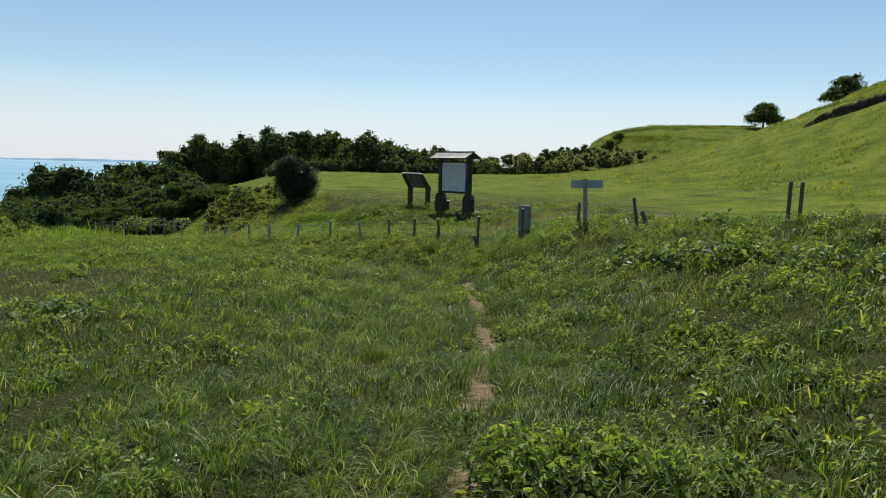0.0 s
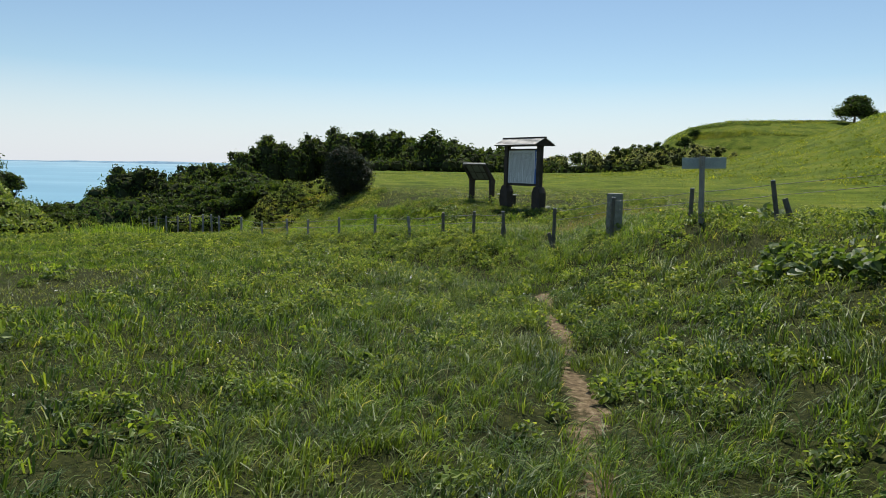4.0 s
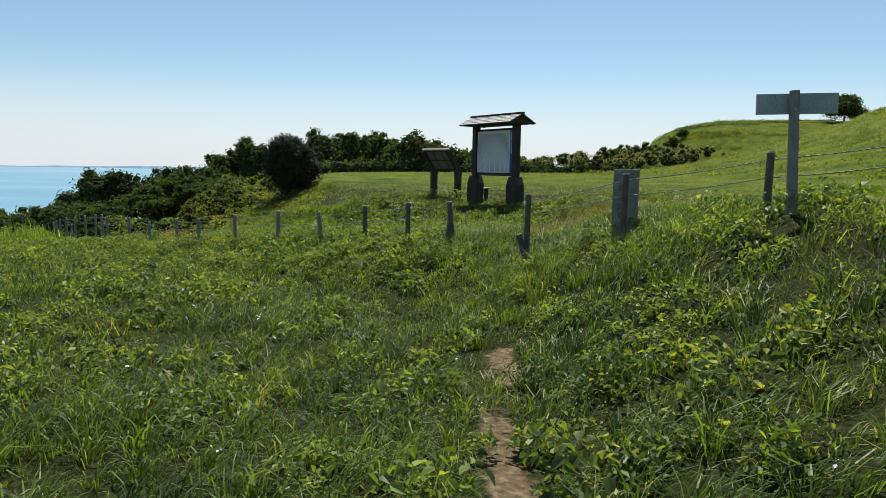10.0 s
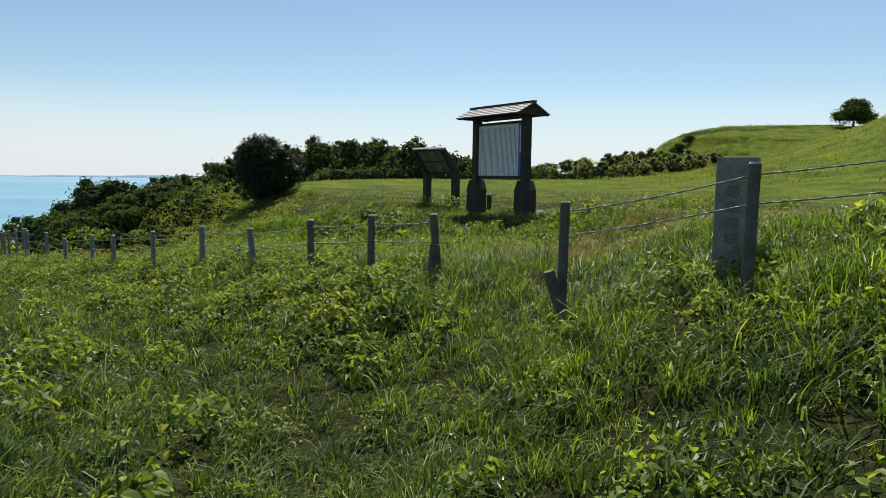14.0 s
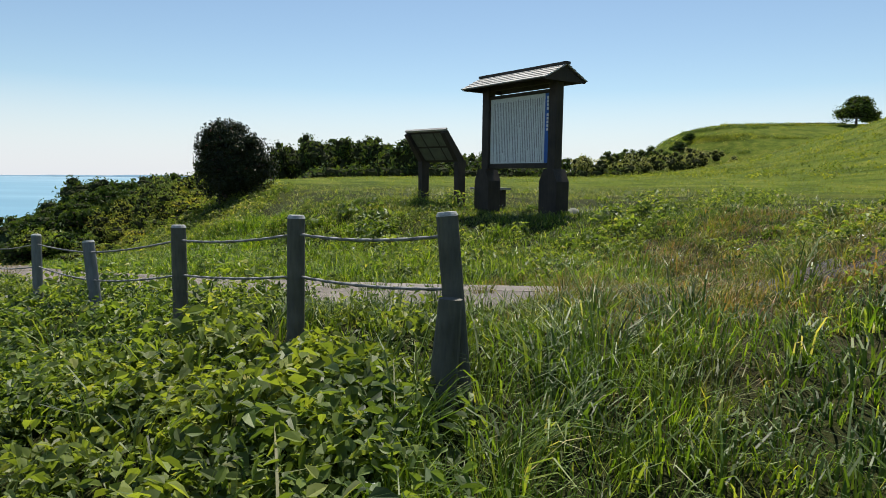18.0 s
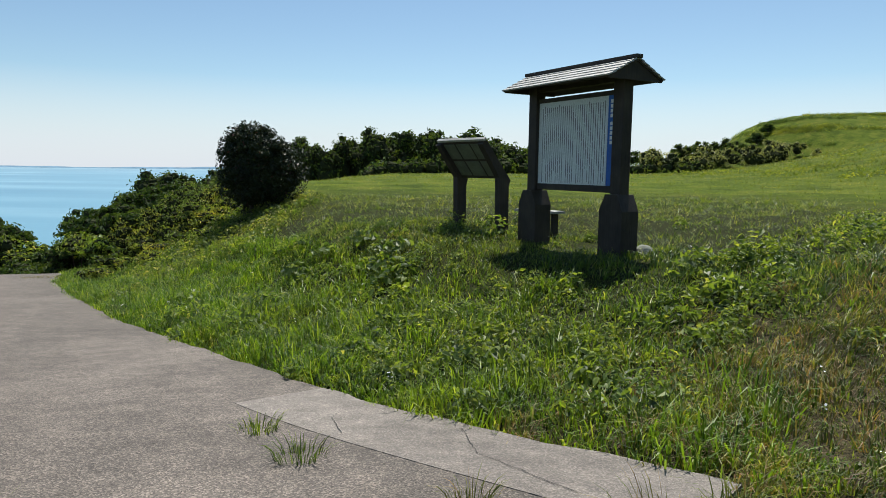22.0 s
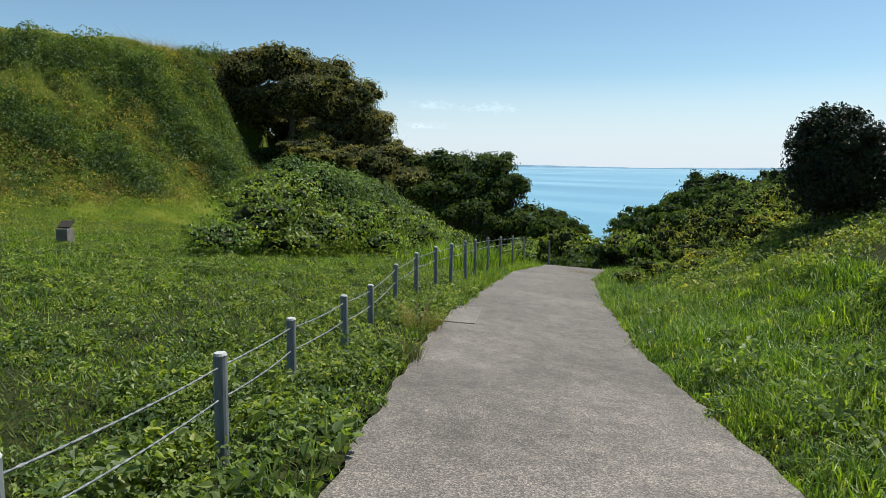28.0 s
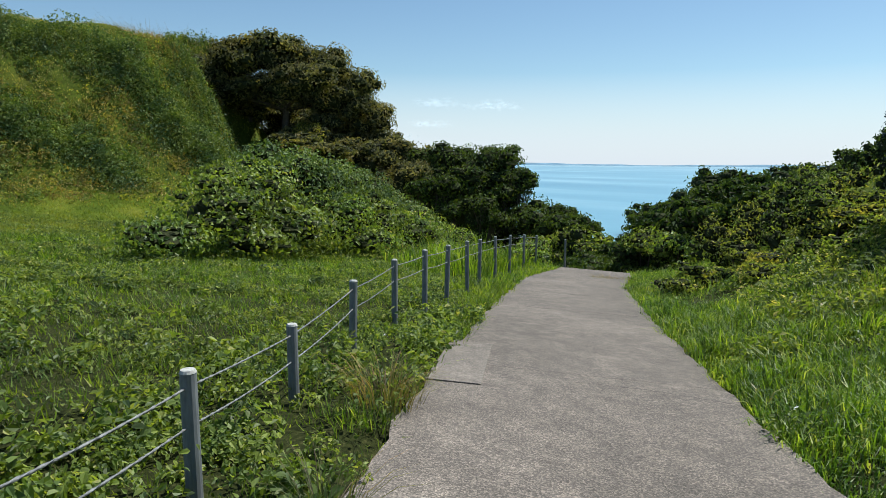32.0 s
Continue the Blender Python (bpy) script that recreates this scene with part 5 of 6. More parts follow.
tufts("hill_grass", "vivid green grass of the ridge and hill", 24000, (20, 120, 14, 160), lambda x, y, d: np.where(ground(x, y) > 1.0, 0.9, 0.0) * (0.45 + 0.6 * clumpy(x, y, 0.3, 2.0)), 4, lambda d: 0.13 + 0.0012 * d, lambda d: 0.014 + 0.0009 * d, FAR_GRASS, 1, 0.35, (0.6, 1.8), (0.8, 1.3))
tufts("foot_grass", "soft green grass at the foot of the left hill", 15000, (-58, -27, 22, 47), lambda x, y, d: 0.9 * ((ground(x, y) < -1.6) & (near_line(x, y, ROAD)[1] < -4)) * (0.5 + 0.6 * clumpy(x, y, 0.5, 2.0)), 5, lambda d: 0.12 + 0.001 * d, lambda d: 0.012 + 0.001 * d, FAR_GRASS, 1, 0.25, (0.3, 1.2), (0.8, 1.3))
tufts("gate_grass", "long matted grass about the gap in the fence", 1500, (1.4, 6.0, 18.0, 24.2), lambda x, y, d: 0.5 * smooth(3.6, 2.2, np.hypot(x - 3.0, (y - 21.0) * 0.8)) * (1 - 0.5 * stony_patch(x, y)) * smooth(23.2, 22.3, y), 40, lambda d: 0.165 + 0 * d, lambda d: 0.0062 + 0.0008 * d, LUSH_GRASS, 2, 0.12, (0.3, 1.3), (0.9, 1.7))
tufts("lane_edge_grass", "green grass hanging over the lane's broken edge", 11000, (-19, 0.5, 26, 52), lambda x, y, d: 0.9 * ((np.abs(near_line(x, y, ROAD)[1]) > 1.38) & (np.abs(near_line(x, y, ROAD)[1]) < 1.85)), 12, lambda d: 0.16 + 0 * d, lambda d: 0.0085 + 0.0008 * d, LUSH_GRASS, 2, 0.1, (0.3, 1.5), (0.8, 1.6), -0.06)
tufts("lane_end_grass", "rough grass against the end of the concrete lane", 6500, (-0.8, 5.0, 22.6, 27), lambda x, y, d: 0.9 * (((lane_end(x, y) < -0.04) & (lane_end(x, y) > -0.6) & (near_line(x, y, ROAD)[2] < 1.9)) | ((near_line(x, y, ROAD)[1] < -1.42) & (near_line(x, y, ROAD)[1] > -2.2) & (x > -0.8) & (x < 2.6))), 14, lambda d: 0.13 + 0 * d, lambda d: 0.006 + 0.0008 * d, GRASS, 2, 0.09, (0.3, 1.4), (0.7, 1.5), -3)
tufts("reed_grass", "tall bright reed grass behind the fence's far end", 2600, (-24, -13, 38, 52), lambda x, y, d: 0.9 * ((near_line(x, y, ROAD)[1] < -2.6) & (near_line(x, y, ROAD)[1] > -6.0) & (y > 40.5 - 0.3 * (x + 16))), 12, lambda d: 0.62 + 0 * d, lambda d: 0.03 + 0 * d, LUSH_GRASS, 2, 0.2, (0.15, 0.7), (0.8, 1.3))
tufts("far_verge_grass", "bright grass beside the lane's far stretch", 9000, (-21, -9.5, 38, 57), lambda x, y, d: 0.9 * ((np.abs(near_line(x, y, ROAD)[1]) > 1.35) & (near_line(x, y, ROAD)[2] < 5.5)), 8, lambda d: 0.2 + 0 * d, lambda d: 0.022 + 0 * d, LUSH_GRASS, 1, 0.16, (0.2, 1.2), (0.8, 1.5))
tufts("footpath_straw", "dry straw and withered blades on the footpath", 4200, (-0.5, 3, 2, 18.5), lambda x, y, d: 1.0 * (near_line(x, y, PATH_LINE)[2] < 0.36), 4, lambda d: 0.02 + 0 * d, lambda d: 0.0045 + 0 * d, DRY_GRASS, 2, 0.1, (2.0, 5.0), (1.6, 2.0), -5)


def single_tuft(x, y, r, blades_n, h, mat, label):
    az = rng.uniform(0, 2 * np.pi, blades_n)
    q = r * np.sqrt(rng.random(blades_n))
    bx, by = x + np.cos(az) * q, y + np.sin(az) * q
    hh = h * rng.uniform(0.4, 1.2, blades_n)
    v, f = arcs(bx, by, az, hh, hh * rng.uniform(0.4, 1.3, blades_n), 0.006 * rng.uniform(0.6, 1.3, blades_n), rng.uniform(0.7, 1.4, blades_n), 3)
    z0 = road_z(x, y) - gz(x, y)
    v[:, 2] += max(z0, 0) + 0.01
    return tagged(new("grass_tuft", mesh_np("grass_tuft", v, f, mat)), label, "grass tuft", "tufts in lane joints", kind="stuff")


for x, y, r, n, h in [(1.30, 26.05, 0.16, 130, 0.10), (0.84, 26.60, 0.14, 110, 0.09), (2.35, 25.35, 0.12, 80, 0.12), (3.2, 25.0, 0.2, 140, 0.2), (2.9, 24.4, 0.22, 160, 0.24), (-15.3, 46.8, 0.5, 160, 0.1), (-14.7, 47.3, 0.4, 120, 0.1)]:
    single_tuft(x, y, r, n, h, GRASS if n % 20 else DRY_GRASS, "small grass tuft growing from a joint in the concrete lane")
for x, y, r, n, h in [(-6.35, 31.25, 0.3, 220, 0.32), (-4.75, 29.75, 0.16, 110, 0.26)]:
    single_tuft(x, y, r, n, h, DRY_GRASS, "withered brown weed clump at the lane's edge")


def leaves6(c, n, size, slim=0.62, droop=0.25):
    """Broad leaves folded along the midrib, two four-sided halves each."""
    k = len(c)
    n = n + rng.normal(0, 0.4, (k, 3))
    n /= np.linalg.norm(n, axis=1, keepdims=True) + 1e-9
    t = np.cross(n, rng.normal(0, 1, (k, 3)))
    t[:, 2] -= droop
    t /= np.linalg.norm(t, axis=1, keepdims=True) + 1e-9
    b = np.cross(n, t)
    s = (size * rng.uniform(0.55, 1.3, k))[:, None]
    up = n * s
    w = b * s * 0.5 * slim
    v = np.stack([c - t * s * 0.5, c - t * s * 0.22 + w + up * 0.14, c + t * s * 0.15 + w * 0.85 + up * 0.1, c + t * s * 0.55 - up * 0.12, c + t * s * 0.15 - w * 0.85 + up * 0.1, c - t * s * 0.22 - w + up * 0.14], 1)
    f = (np.arange(k)[:, None, None] * 6 + np.array([(0, 1, 2, 3), (0, 3, 4, 5)])[None]).reshape(-1, 4)
    return v.reshape(-1, 3), f


def weeds(name, label, tries, area, dens, height, leaf, per, mat, edge=-0.05, trail=0.24):
    """Broad-leaved herbs: bunches of leaves round short stems."""
    x, y, d = pick(tries, area, dens, edge, trail)
    n = len(x)
    z = rough_ground(x, y)
    h = height * rng.uniform(0.45, 1.2, n) * (0.5 + 0.8 * clumpy(x, y, 0.9, 5.0))
    k = np.repeat(np.arange(n), per)
    m = len(k)
    u = rng.uniform(0.2, 1.0, m)
    a = rng.uniform(0, 2 * np.pi, m)
    r = (0.06 + h[k] * 0.35) * np.sqrt(rng.random(m)) * (1.25 - 0.6 * u)
    c = np.stack([x[k] + np.cos(a) * r, y[k] + np.sin(a) * r, z[k] + h[k] * u], 1)
    nrm = np.stack([np.cos(a) * 0.5, np.sin(a) * 0.5, np.ones(m)], 1)
    v, f = leaves6(c, nrm, leaf * (0.85 + 0.045 * d[k]))
    return tagged(new(name, mesh_np(name, v, f, mat)), label, "weeds", kind="stuff")


def weed_zone(x, y, d):
    _, off, rd_ = near_line(x, y, ROAD)
    f = np.min([np.hypot(x - a, y - b) for a, b, _ in FENCE[:10] + EAST[:6]], axis=0)
    c = clumpy(x, y, 0.7, 4.0)
    z = 0.65 * smooth(0.52, 0.76, c)
    z = z + 0.8 * smooth(1.5, 0.4, f) * smooth(1.0, 0.2, np.abs(x - 2.6) < 0.75)
    z = z + 0.75 * smooth(2.0, 3.4, x + 0.04 * y) * smooth(21.5, 19, y + 0.6 * (x - 3)) * smooth(14, 9, x) * smooth(0.3, 0.62, clumpy(x, y, 0.75, 2.5))
    z = z + 0.9 * ((off < -1.4) & (off > -2.9) & (rd_ < 3.0) & (lane_end(x, y) > 0.2))
    z = z + 0.35 * ((off < -2.6) & (rd_ < 9) & (lane_end(x, y) > 0.2)) * smooth(0.5, 0.7, clumpy(x, y, 0.9, 3.5))
    z = z + 0.75 * ((off > 1.9) & (off < 8.0) & (x > -3.5) & (y < 36) & (x < 7.5)) * smooth(0.25, 0.5, clumpy(x, y, 0.8, 1.5)) * smooth(-4, 0, x)
    z = z + 0.45 * (y > 13.5) * smooth(22, 20.5, y + 0.5 * x) * (x > -4) * (x < 4.5) * smooth(0.42, 0.62, clumpy(x, y, 1.0, 1.2))
    z = z * smooth(0.8, 1.8, np.hypot(x - 3.8, y - 33.6))
    gate = (np.hypot(x - 2.6, y - 21.4) < 1.0) | (np.hypot(x - 1.4, y - 23.6) < 1.0) | ((x > 2.0) & (y > 21.3) & (y < 26.2) & (x < 9))
    return np.clip(z, 0, 1) * np.where(d < 6, 1.0, 0.55) * np.where(gate, 0.04, 1.0)


tussocks("meadow_grass", "lush drooping meadow grass in thick tussocks", 0.245, (-3.6, 6.2, 2.2, 23.6), lambda x, y, d: (d < 3.1) * few_on_weeds(x, y, d) * np.where(y > 22.4, 0.55, 1.0), 34, 0.24, 0.0085, MEADOW_GRASS)
tussocks("wider_tussocks", "thick tussocks of the wider meadow", 0.3, (-9, 11, 1.5, 24), lambda x, y, d: ((d >= 3.1) & (d < 8)) * few_on_weeds(x, y, d) * np.where(y + 0.7 * x > 23.5, 0.3, 1.0), 16, 0.23, 0.011, MEADOW_GRASS, 2)


tussocks("tawny_grass", "tawny seeding grass round the lane's end", 0.175, (1.8, 13.5, 20.8, 36), lambda x, y, d: 0.9 * tawny_zone(x, y) * (1 - stony_patch(x, y)) * (0.55 + 0.6 * clumpy(x, y, 1.4, 1.0)), 26, 0.16, 0.006, DRY_GRASS, 2)
tussocks("yellowing_grass", "yellow-green upright tufts about the gravel", 0.34, (2.2, 10.5, 21.0, 29), lambda x, y, d: 0.8 * tawny_zone(x, y) * (1 - stony_patch(x, y)) * smooth(0.36, 0.56, clumpy(x, y, 1.1, 4.0)), 44, 0.21, 0.0055, YELLOW_GRASS)
tussocks("bank_tussocks", "thick tussocks on the bank above the lane", 0.27, (-8, 9.5, 25.2, 37), lambda x, y, d: ((near_line(x, y, ROAD)[1] > 1.6) & (near_line(x, y, ROAD)[2] < 8.5)) * (1 - 0.5 * tawny_zone(x, y)) * smooth(0.9, 1.9, np.hypot(x - 3.8, y - 33.8)), 16, 0.16, 0.01, MEADOW_GRASS, 2)


def bushy_weeds(name, label, tries, area, dens, radius, leaf, mat, cover=1.0, tall=1.0, edge=-0.05, trail=0.24):
    """Low domed herbs, each with leaves of its own size over a shaded hollow."""
    x, y, d = pick(tries, area, dens, edge, trail)
    n = len(x)
    wide = rng.uniform(*radius, n) * (0.55 + 0.9 * clumpy(x, y, 0.9, 5.0))
    size = leaf[0] + (leaf[1] - leaf[0]) * rng.random(n) ** 2.2
    size = size * (1 + 0.03 * d)
    high = tall * wide * rng.uniform(0.8, 1.5, n)
    per = np.clip(cover * 7.0 * wide * (wide + high) / size ** 2, 8, 90).astype(int)
    k = np.repeat(np.arange(n), per)
    m = len(k)
    up = rng.uniform(0.02, 1.0, m)
    a = rng.uniform(0, 2 * np.pi, m)
    w = np.sqrt(1 - up * up)
    shell = rng.uniform(0.72, 1.08, m)
    px, py = x[k] + np.cos(a) * w * shell * wide[k], y[k] + np.sin(a) * w * shell * wide[k]
    c = np.stack([px, py, rough_ground(px, py) + 0.02 + up * shell * high[k]], 1)
    nrm = np.stack([np.cos(a) * w * 0.6, np.sin(a) * w * 0.6, 0.45 + 0.6 * up], 1)
    keep = open_ground(px, py, edge, 0.12)
    k, c, nrm = k[keep], c[keep], nrm[keep]
    far = d[k] > 4.0
    v, f = leaves6(c[~far], nrm[~far], size[k][~far])
    v2 = leaf_quads(c[far], nrm[far], 1.1 * size[k][far], 0.6, 0.2)
    v, f = np.concatenate([v, v2]), np.concatenate([f, quads(len(v2) // 4) + len(v)])
    return tagged(new(name, mesh_np(name, v, f, mat)), label, "weeds", kind="stuff")


bushy_weeds("weeds", "broad-leaved green weeds and brambles", 5600, (-10, 12, 0.5, 38), weed_zone, (0.1, 0.32), (0.035, 0.085), WEED, 0.8, 0.85)
bushy_weeds("fence_brambles", "bright leafy brambles along the rope fence", 1500, (-7, 1.9, 19.5, 30), lambda x, y, d: 0.8 * ((np.min([np.hypot(x - a_, y - b_) for a_, b_, _ in FENCE[:9]], axis=0) < 1.7) & (near_line(x, y, ROAD)[1] < -1.7) & (np.hypot(x - 1.9, y - 23.6) > 0.8)) * (lane_end(x, y) > -3.0), (0.12, 0.28), (0.035, 0.075), WEED, 0.9, 0.8)
bushy_weeds("large_brambles", "large-leaved brambles about the first fence posts", 300, (-1.6, 1.6, 20.4, 23.4), lambda x, y, d: 0.7 * (np.min([np.hypot(x - a_ + 0.3, y - b_ + 0.7) for a_, b_, _ in FENCE[:4]], axis=0) < 0.75) * (lane_end(x, y) > -3.0), (0.12, 0.26), (0.05, 0.09), WEED, 0.62, 0.95)
bushy_weeds("meadow_herbs", "leafy green herbs spread through the lower meadow", 5200, (-27, -4, 21, 41), lambda x, y, d: 0.75 * (near_line(x, y, ROAD)[1] < -2.2) * smooth(0.42, 0.62, clumpy(x, y, 0.8, 2.2)), (0.1, 0.26), (0.035, 0.065), WEED, 0.5, 0.65)
BROAD = [(5.1, 13.5), (5.9, 11.4), (7.2, 10.3), (5.6, 13.2), (5.3, 13.9), (5.5, 12.9), (5.85, 12.3), (6.6, 19.2), (7.0, 17.8), (8.4, 15.9), (6.4, 10.9), (6.0, 12.0), (7.4, 9.2), (-6.2, 12.6), (-5.3, 11.9), (0.05, 35.0), (0.8, 33.2), (-1.3, 34.9), (0.4, 34.2)]


def near_broad(x, y, d):
    return 0.9 * np.exp(-np.min([(x - a_) ** 2 + (y - b_) ** 2 for a_, b_ in BROAD], axis=0) / 0.22)


weeds("broad_leaf_herbs", "large pale-backed broad leaves among the weeds", 7000, (-7, 9.5, 8, 36), near_broad, 0.3, 0.12, 5, BROAD_LEAF)


def herb(name, label, category, x, y, count, leaf, high, wide, slim, mat, group):
    """One leafy plant: stalks that splay from the root, with leaves along or on top of them."""
    base = gz(x, y)
    e = thing(name, label, category, pose(x, y, base), group)
    a = rng.uniform(0, 2 * np.pi, count)
    r = wide * np.sqrt(rng.random(count))
    top = high * (1 - 0.55 * (r / wide) ** 2) * rng.uniform(0.6, 1.1, count)
    tip = np.stack([np.cos(a) * r, np.sin(a) * r, top], 1)
    bm = bmesh.new()
    for p in tip[::2 if count < 40 else 6]:
        add_rod(bm, (p[0] * 0.2, p[1] * 0.2, -0.03), p, 0.005, 0.003, 4, False)
    part("stem_bundle", bm, STALK, e)
    v, f = leaves6(tip, np.stack([np.cos(a) * 0.55, np.sin(a) * 0.55, np.ones(count)], 1), leaf * np.ones(count), slim)
    part("foliage", mesh_np("foliage", v, f, mat), mat, e)
    return e


STALK = plain_material("green_stalks", (0.12, 0.15, 0.04), (0.06, 0.08, 0.02), 20.0, 0.6, 60.0, 0.1)
for k in range(15):
    a, q = 2.4 * k, math.sqrt((k + 0.5) / 15)
    herb("mugwort", "bright leafy mugwort plant beside the footpath", "herb", 1.5 + 0.9 * q * math.cos(a), 4.15 + 0.5 * q * math.sin(a), 150, 0.075, rng.uniform(0.24, 0.36), 0.26, 0.42, WEED, "mugwort plants")
for x, y in [(0.78, 5.5), (2.7, 7.4), (3.1, 7.7), (2.3, 12.6), (2.75, 12.9), (2.5, 15.9), (3.0, 15.5)]:
    herb("mugwort", "dark leafy mugwort plant beside the footpath", "herb", x, y, 130, 0.065, rng.uniform(0.26, 0.36), 0.26, 0.42, IVY, "mugwort plants")
for x, y in BROAD:
    for _ in range(3):
        u, w = x + rng.normal(0, 0.22), y + rng.normal(0, 0.22)
        if near_line(np.array([u]), np.array([w]), PATH_LINE)[2][0] > 0.6:
            herb("butterbur", "broad pale green leaves on stalks among the weeds", "herb", u, w, int(rng.integers(16, 28)), rng.uniform(0.1, 0.16), rng.uniform(0.28, 0.4), 0.3, 0.8, BROAD_LEAF, "broad-leaved plants")


def scrub(name, label, count, area, keep, size, per, spread, mat, rise=0.7):
    """Low bushy growth over far slopes."""
    x, y = scatter(count, *area)
    m = keep(x, y)
    x, y = x[m], y[m]
    n = len(x)
    k = np.repeat(np.arange(n), per)
    m = len(k)
    s = spread * rng.uniform(0.4, 1.3, n)[k]
    p = rng.normal(0, 1, (m, 3))
    p /= np.linalg.norm(p, axis=1, keepdims=True)
    p[:, 2] = np.abs(p[:, 2])
    px, py = x[k] + p[:, 0] * s, y[k] + p[:, 1] * s
    c = np.stack([px, py, rough_ground(px, py) + p[:, 2] * s * rise], 1)
    v = leaf_quads(c, p, size * np.ones(m), 0.6, 0.2)
    return tagged(new(name, mesh_np(name, v, quads(m), mat)), label, "scrub", kind="stuff")


def steepness(x, y):
    e = 0.6
    return np.hypot(ground(x + e, y) - ground(x - e, y), ground(x, y + e) - ground(x, y - e)) / (2 * e)


BELTS = [([(-73.0, 55.0), (-70.3, 54.4), (-63.9, 52.8), (-58.2, 51.4)], 1.9), ([(-66.0, 34.5), (-63.5, 38.0), (-61.4, 41.0), (-58.2, 43.9)], 1.25), ([(-71.3, 37.5), (-69.3, 42.9), (-66.9, 46.8), (-63.0, 47.8), (-60.5, 49.5)], 1.35), ([(-47.5, 28.0), (-50.0, 32.0), (-54.6, 37.0)], 1.0)]


def hill_band(x, y):
    """How near a point is to the uneven belts of vines on the hill's face, 0 to 1."""
    d = np.min([near_line(x, y, np.array(p))[2] / w for p, w in BELTS], axis=0)
    return np.exp(-(d * (1.45 - 0.9 * clumpy(x, y, 0.8, 3.0))) ** 2)


def hillside(x, y):
    """More growth where the slope is steep, so that the face is covered."""
    return (ground(x, y) > -2.8) & (ground(x, y) < 11.6) & (rng.random(len(x)) < (0.1 + 0.22 * steepness(x, y)) * (0.6 + 0.9 * clumpy(x, y, 0.6, 5.0)))


tufts("hill_face_grass", "long pale grass on the left hill's face", 34000, (-80, -42, 14, 66), lambda x, y, d: (ground(x, y) > -2.4) * (0.25 + 0.6 * steepness(x, y)) * (hill_band(x, y) < 0.55), 5, lambda d: 0.26 + 0 * d, lambda d: 0.045 + 0 * d, HILL_GRASS, 1, 0.3, (0.4, 1.4), (0.8, 1.5), -5)
scrub("hillside_scrub", "rough herbs over the steep hillside", 9000, (-80, -42, 14, 66), hillside, 0.17, 14, 0.62, SCRUB, 0.9)
scrub("hillside_vines", "tangled green vines in belts on the hillside", 13000, (-78, -42, 22, 60), lambda x, y: (ground(x, y) > -2.6) & (ground(x, y) < 12.0) & (rng.random(len(x)) < 0.62 * hill_band(x, y) ** 1.5), 0.21, 56, 0.95, IVY, 1.2)
scrub("hillside_bushes", "leafy bushes bulging from the hillside", 5000, (-78, -44, 22, 60), lambda x, y: (ground(x, y) > -2.2) & (ground(x, y) < 11.0) & (rng.random(len(x)) < 0.17 * (hill_band(x, y) > 0.4) + 0.014), 0.21, 110, 1.45, IVY, 1.15)
tufts("plumed_grass", "tall pale plumed grass on the hill's shoulder", 900, (-75, -68.5, 50.5, 56.5), lambda x, y, d: 0.8 * (ground(x, y) > 8.4), 7, lambda d: 0.95 + 0 * d, lambda d: 0.03 + 0 * d, DRY_GRASS, 1, 0.3, (0.5, 1.3), (0.8, 1.4), -5)
scrub("hillside_bracken", "withered yellow bracken on the lower hillside", 5600, (-70, -42, 18, 58), lambda x, y: (ground(x, y) > -2.4) & (ground(x, y) < 6.5) & (rng.random(len(x)) < 0.25 + 0.3 * steepness(x, y)) & (hill_band(x, y) < 0.4) & (clumpy(x, y, 0.55, 1.0) > 0.42), 0.2, 24, 0.8, BRACKEN, 0.9)
scrub("hill_herbs", "yellow-green leafy herbs over the lower hill", 15000, (18, 110, 16, 150), lambda x, y: (ground(x, y) > 0.7) & (rng.random(len(x)) < 0.75 - 0.006 * y) & (clumpy(x, y, 0.35, 3.0) > 0.3), 0.2, 9, 0.55, HERB)
scrub("bank_tangle", "tall weeds and vines on the shaded bank below the bush", 520, (-10.5, -3.2, 38.5, 46), lambda x, y: (near_line(x, y, ROAD)[1] > 3.2) & (near_line(x, y, ROAD)[1] < 9) & (clumpy(x, y, 0.9, 2.0) > 0.25), 0.085, 46, 0.42, SHRUB)
scrub("ridge_scrub", "low rough growth on the terraced grass ridge", 5200, (25, 160, 20, 245), lambda x, y: (ground(x, y) > 2.5) & (clumpy(x, y, 0.25, 2.0) > 0.62), 0.26, 9, 0.5, HERB)
scrub("meadow_edge_herbs", "leafy herbs at the foot of the slopes", 2600, (-48, -8, 22, 48), lambda x, y: (clumpy(x, y, 0.5, 2.0) > 0.52) & (near_line(x, y, ROAD)[2] > 4.5), 0.1, 16, 0.28, WEED)


def scrub_row(name, label, points, count, size, per, spread, mat):
    """Low growth along a terrace edge."""
    p = np.array(points)
    s = rng.uniform(0, len(p) - 1, count)
    x = np.interp(s, range(len(p)), p[:, 0]) + rng.normal(0, spread * 0.5, count)
    y = np.interp(s, range(len(p)), p[:, 1]) + rng.normal(0, spread * 0.5, count)
    k = np.repeat(np.arange(count), per)
    q = rng.normal(0, 1, (len(k), 3)) * spread * 0.6
    px, py = x[k] + q[:, 0], y[k] + q[:, 1]
    c = np.stack([px, py, rough_ground(px, py) + np.abs(q[:, 2]) * 0.8], 1)
    v = leaf_quads(c, q / (np.linalg.norm(q, axis=1, keepdims=True) + 1e-9), size * np.ones(len(k)), 0.6, 0.2)
    return tagged(new(name, mesh_np(name, v, quads(len(k)), mat)), label, "scrub", kind="stuff")


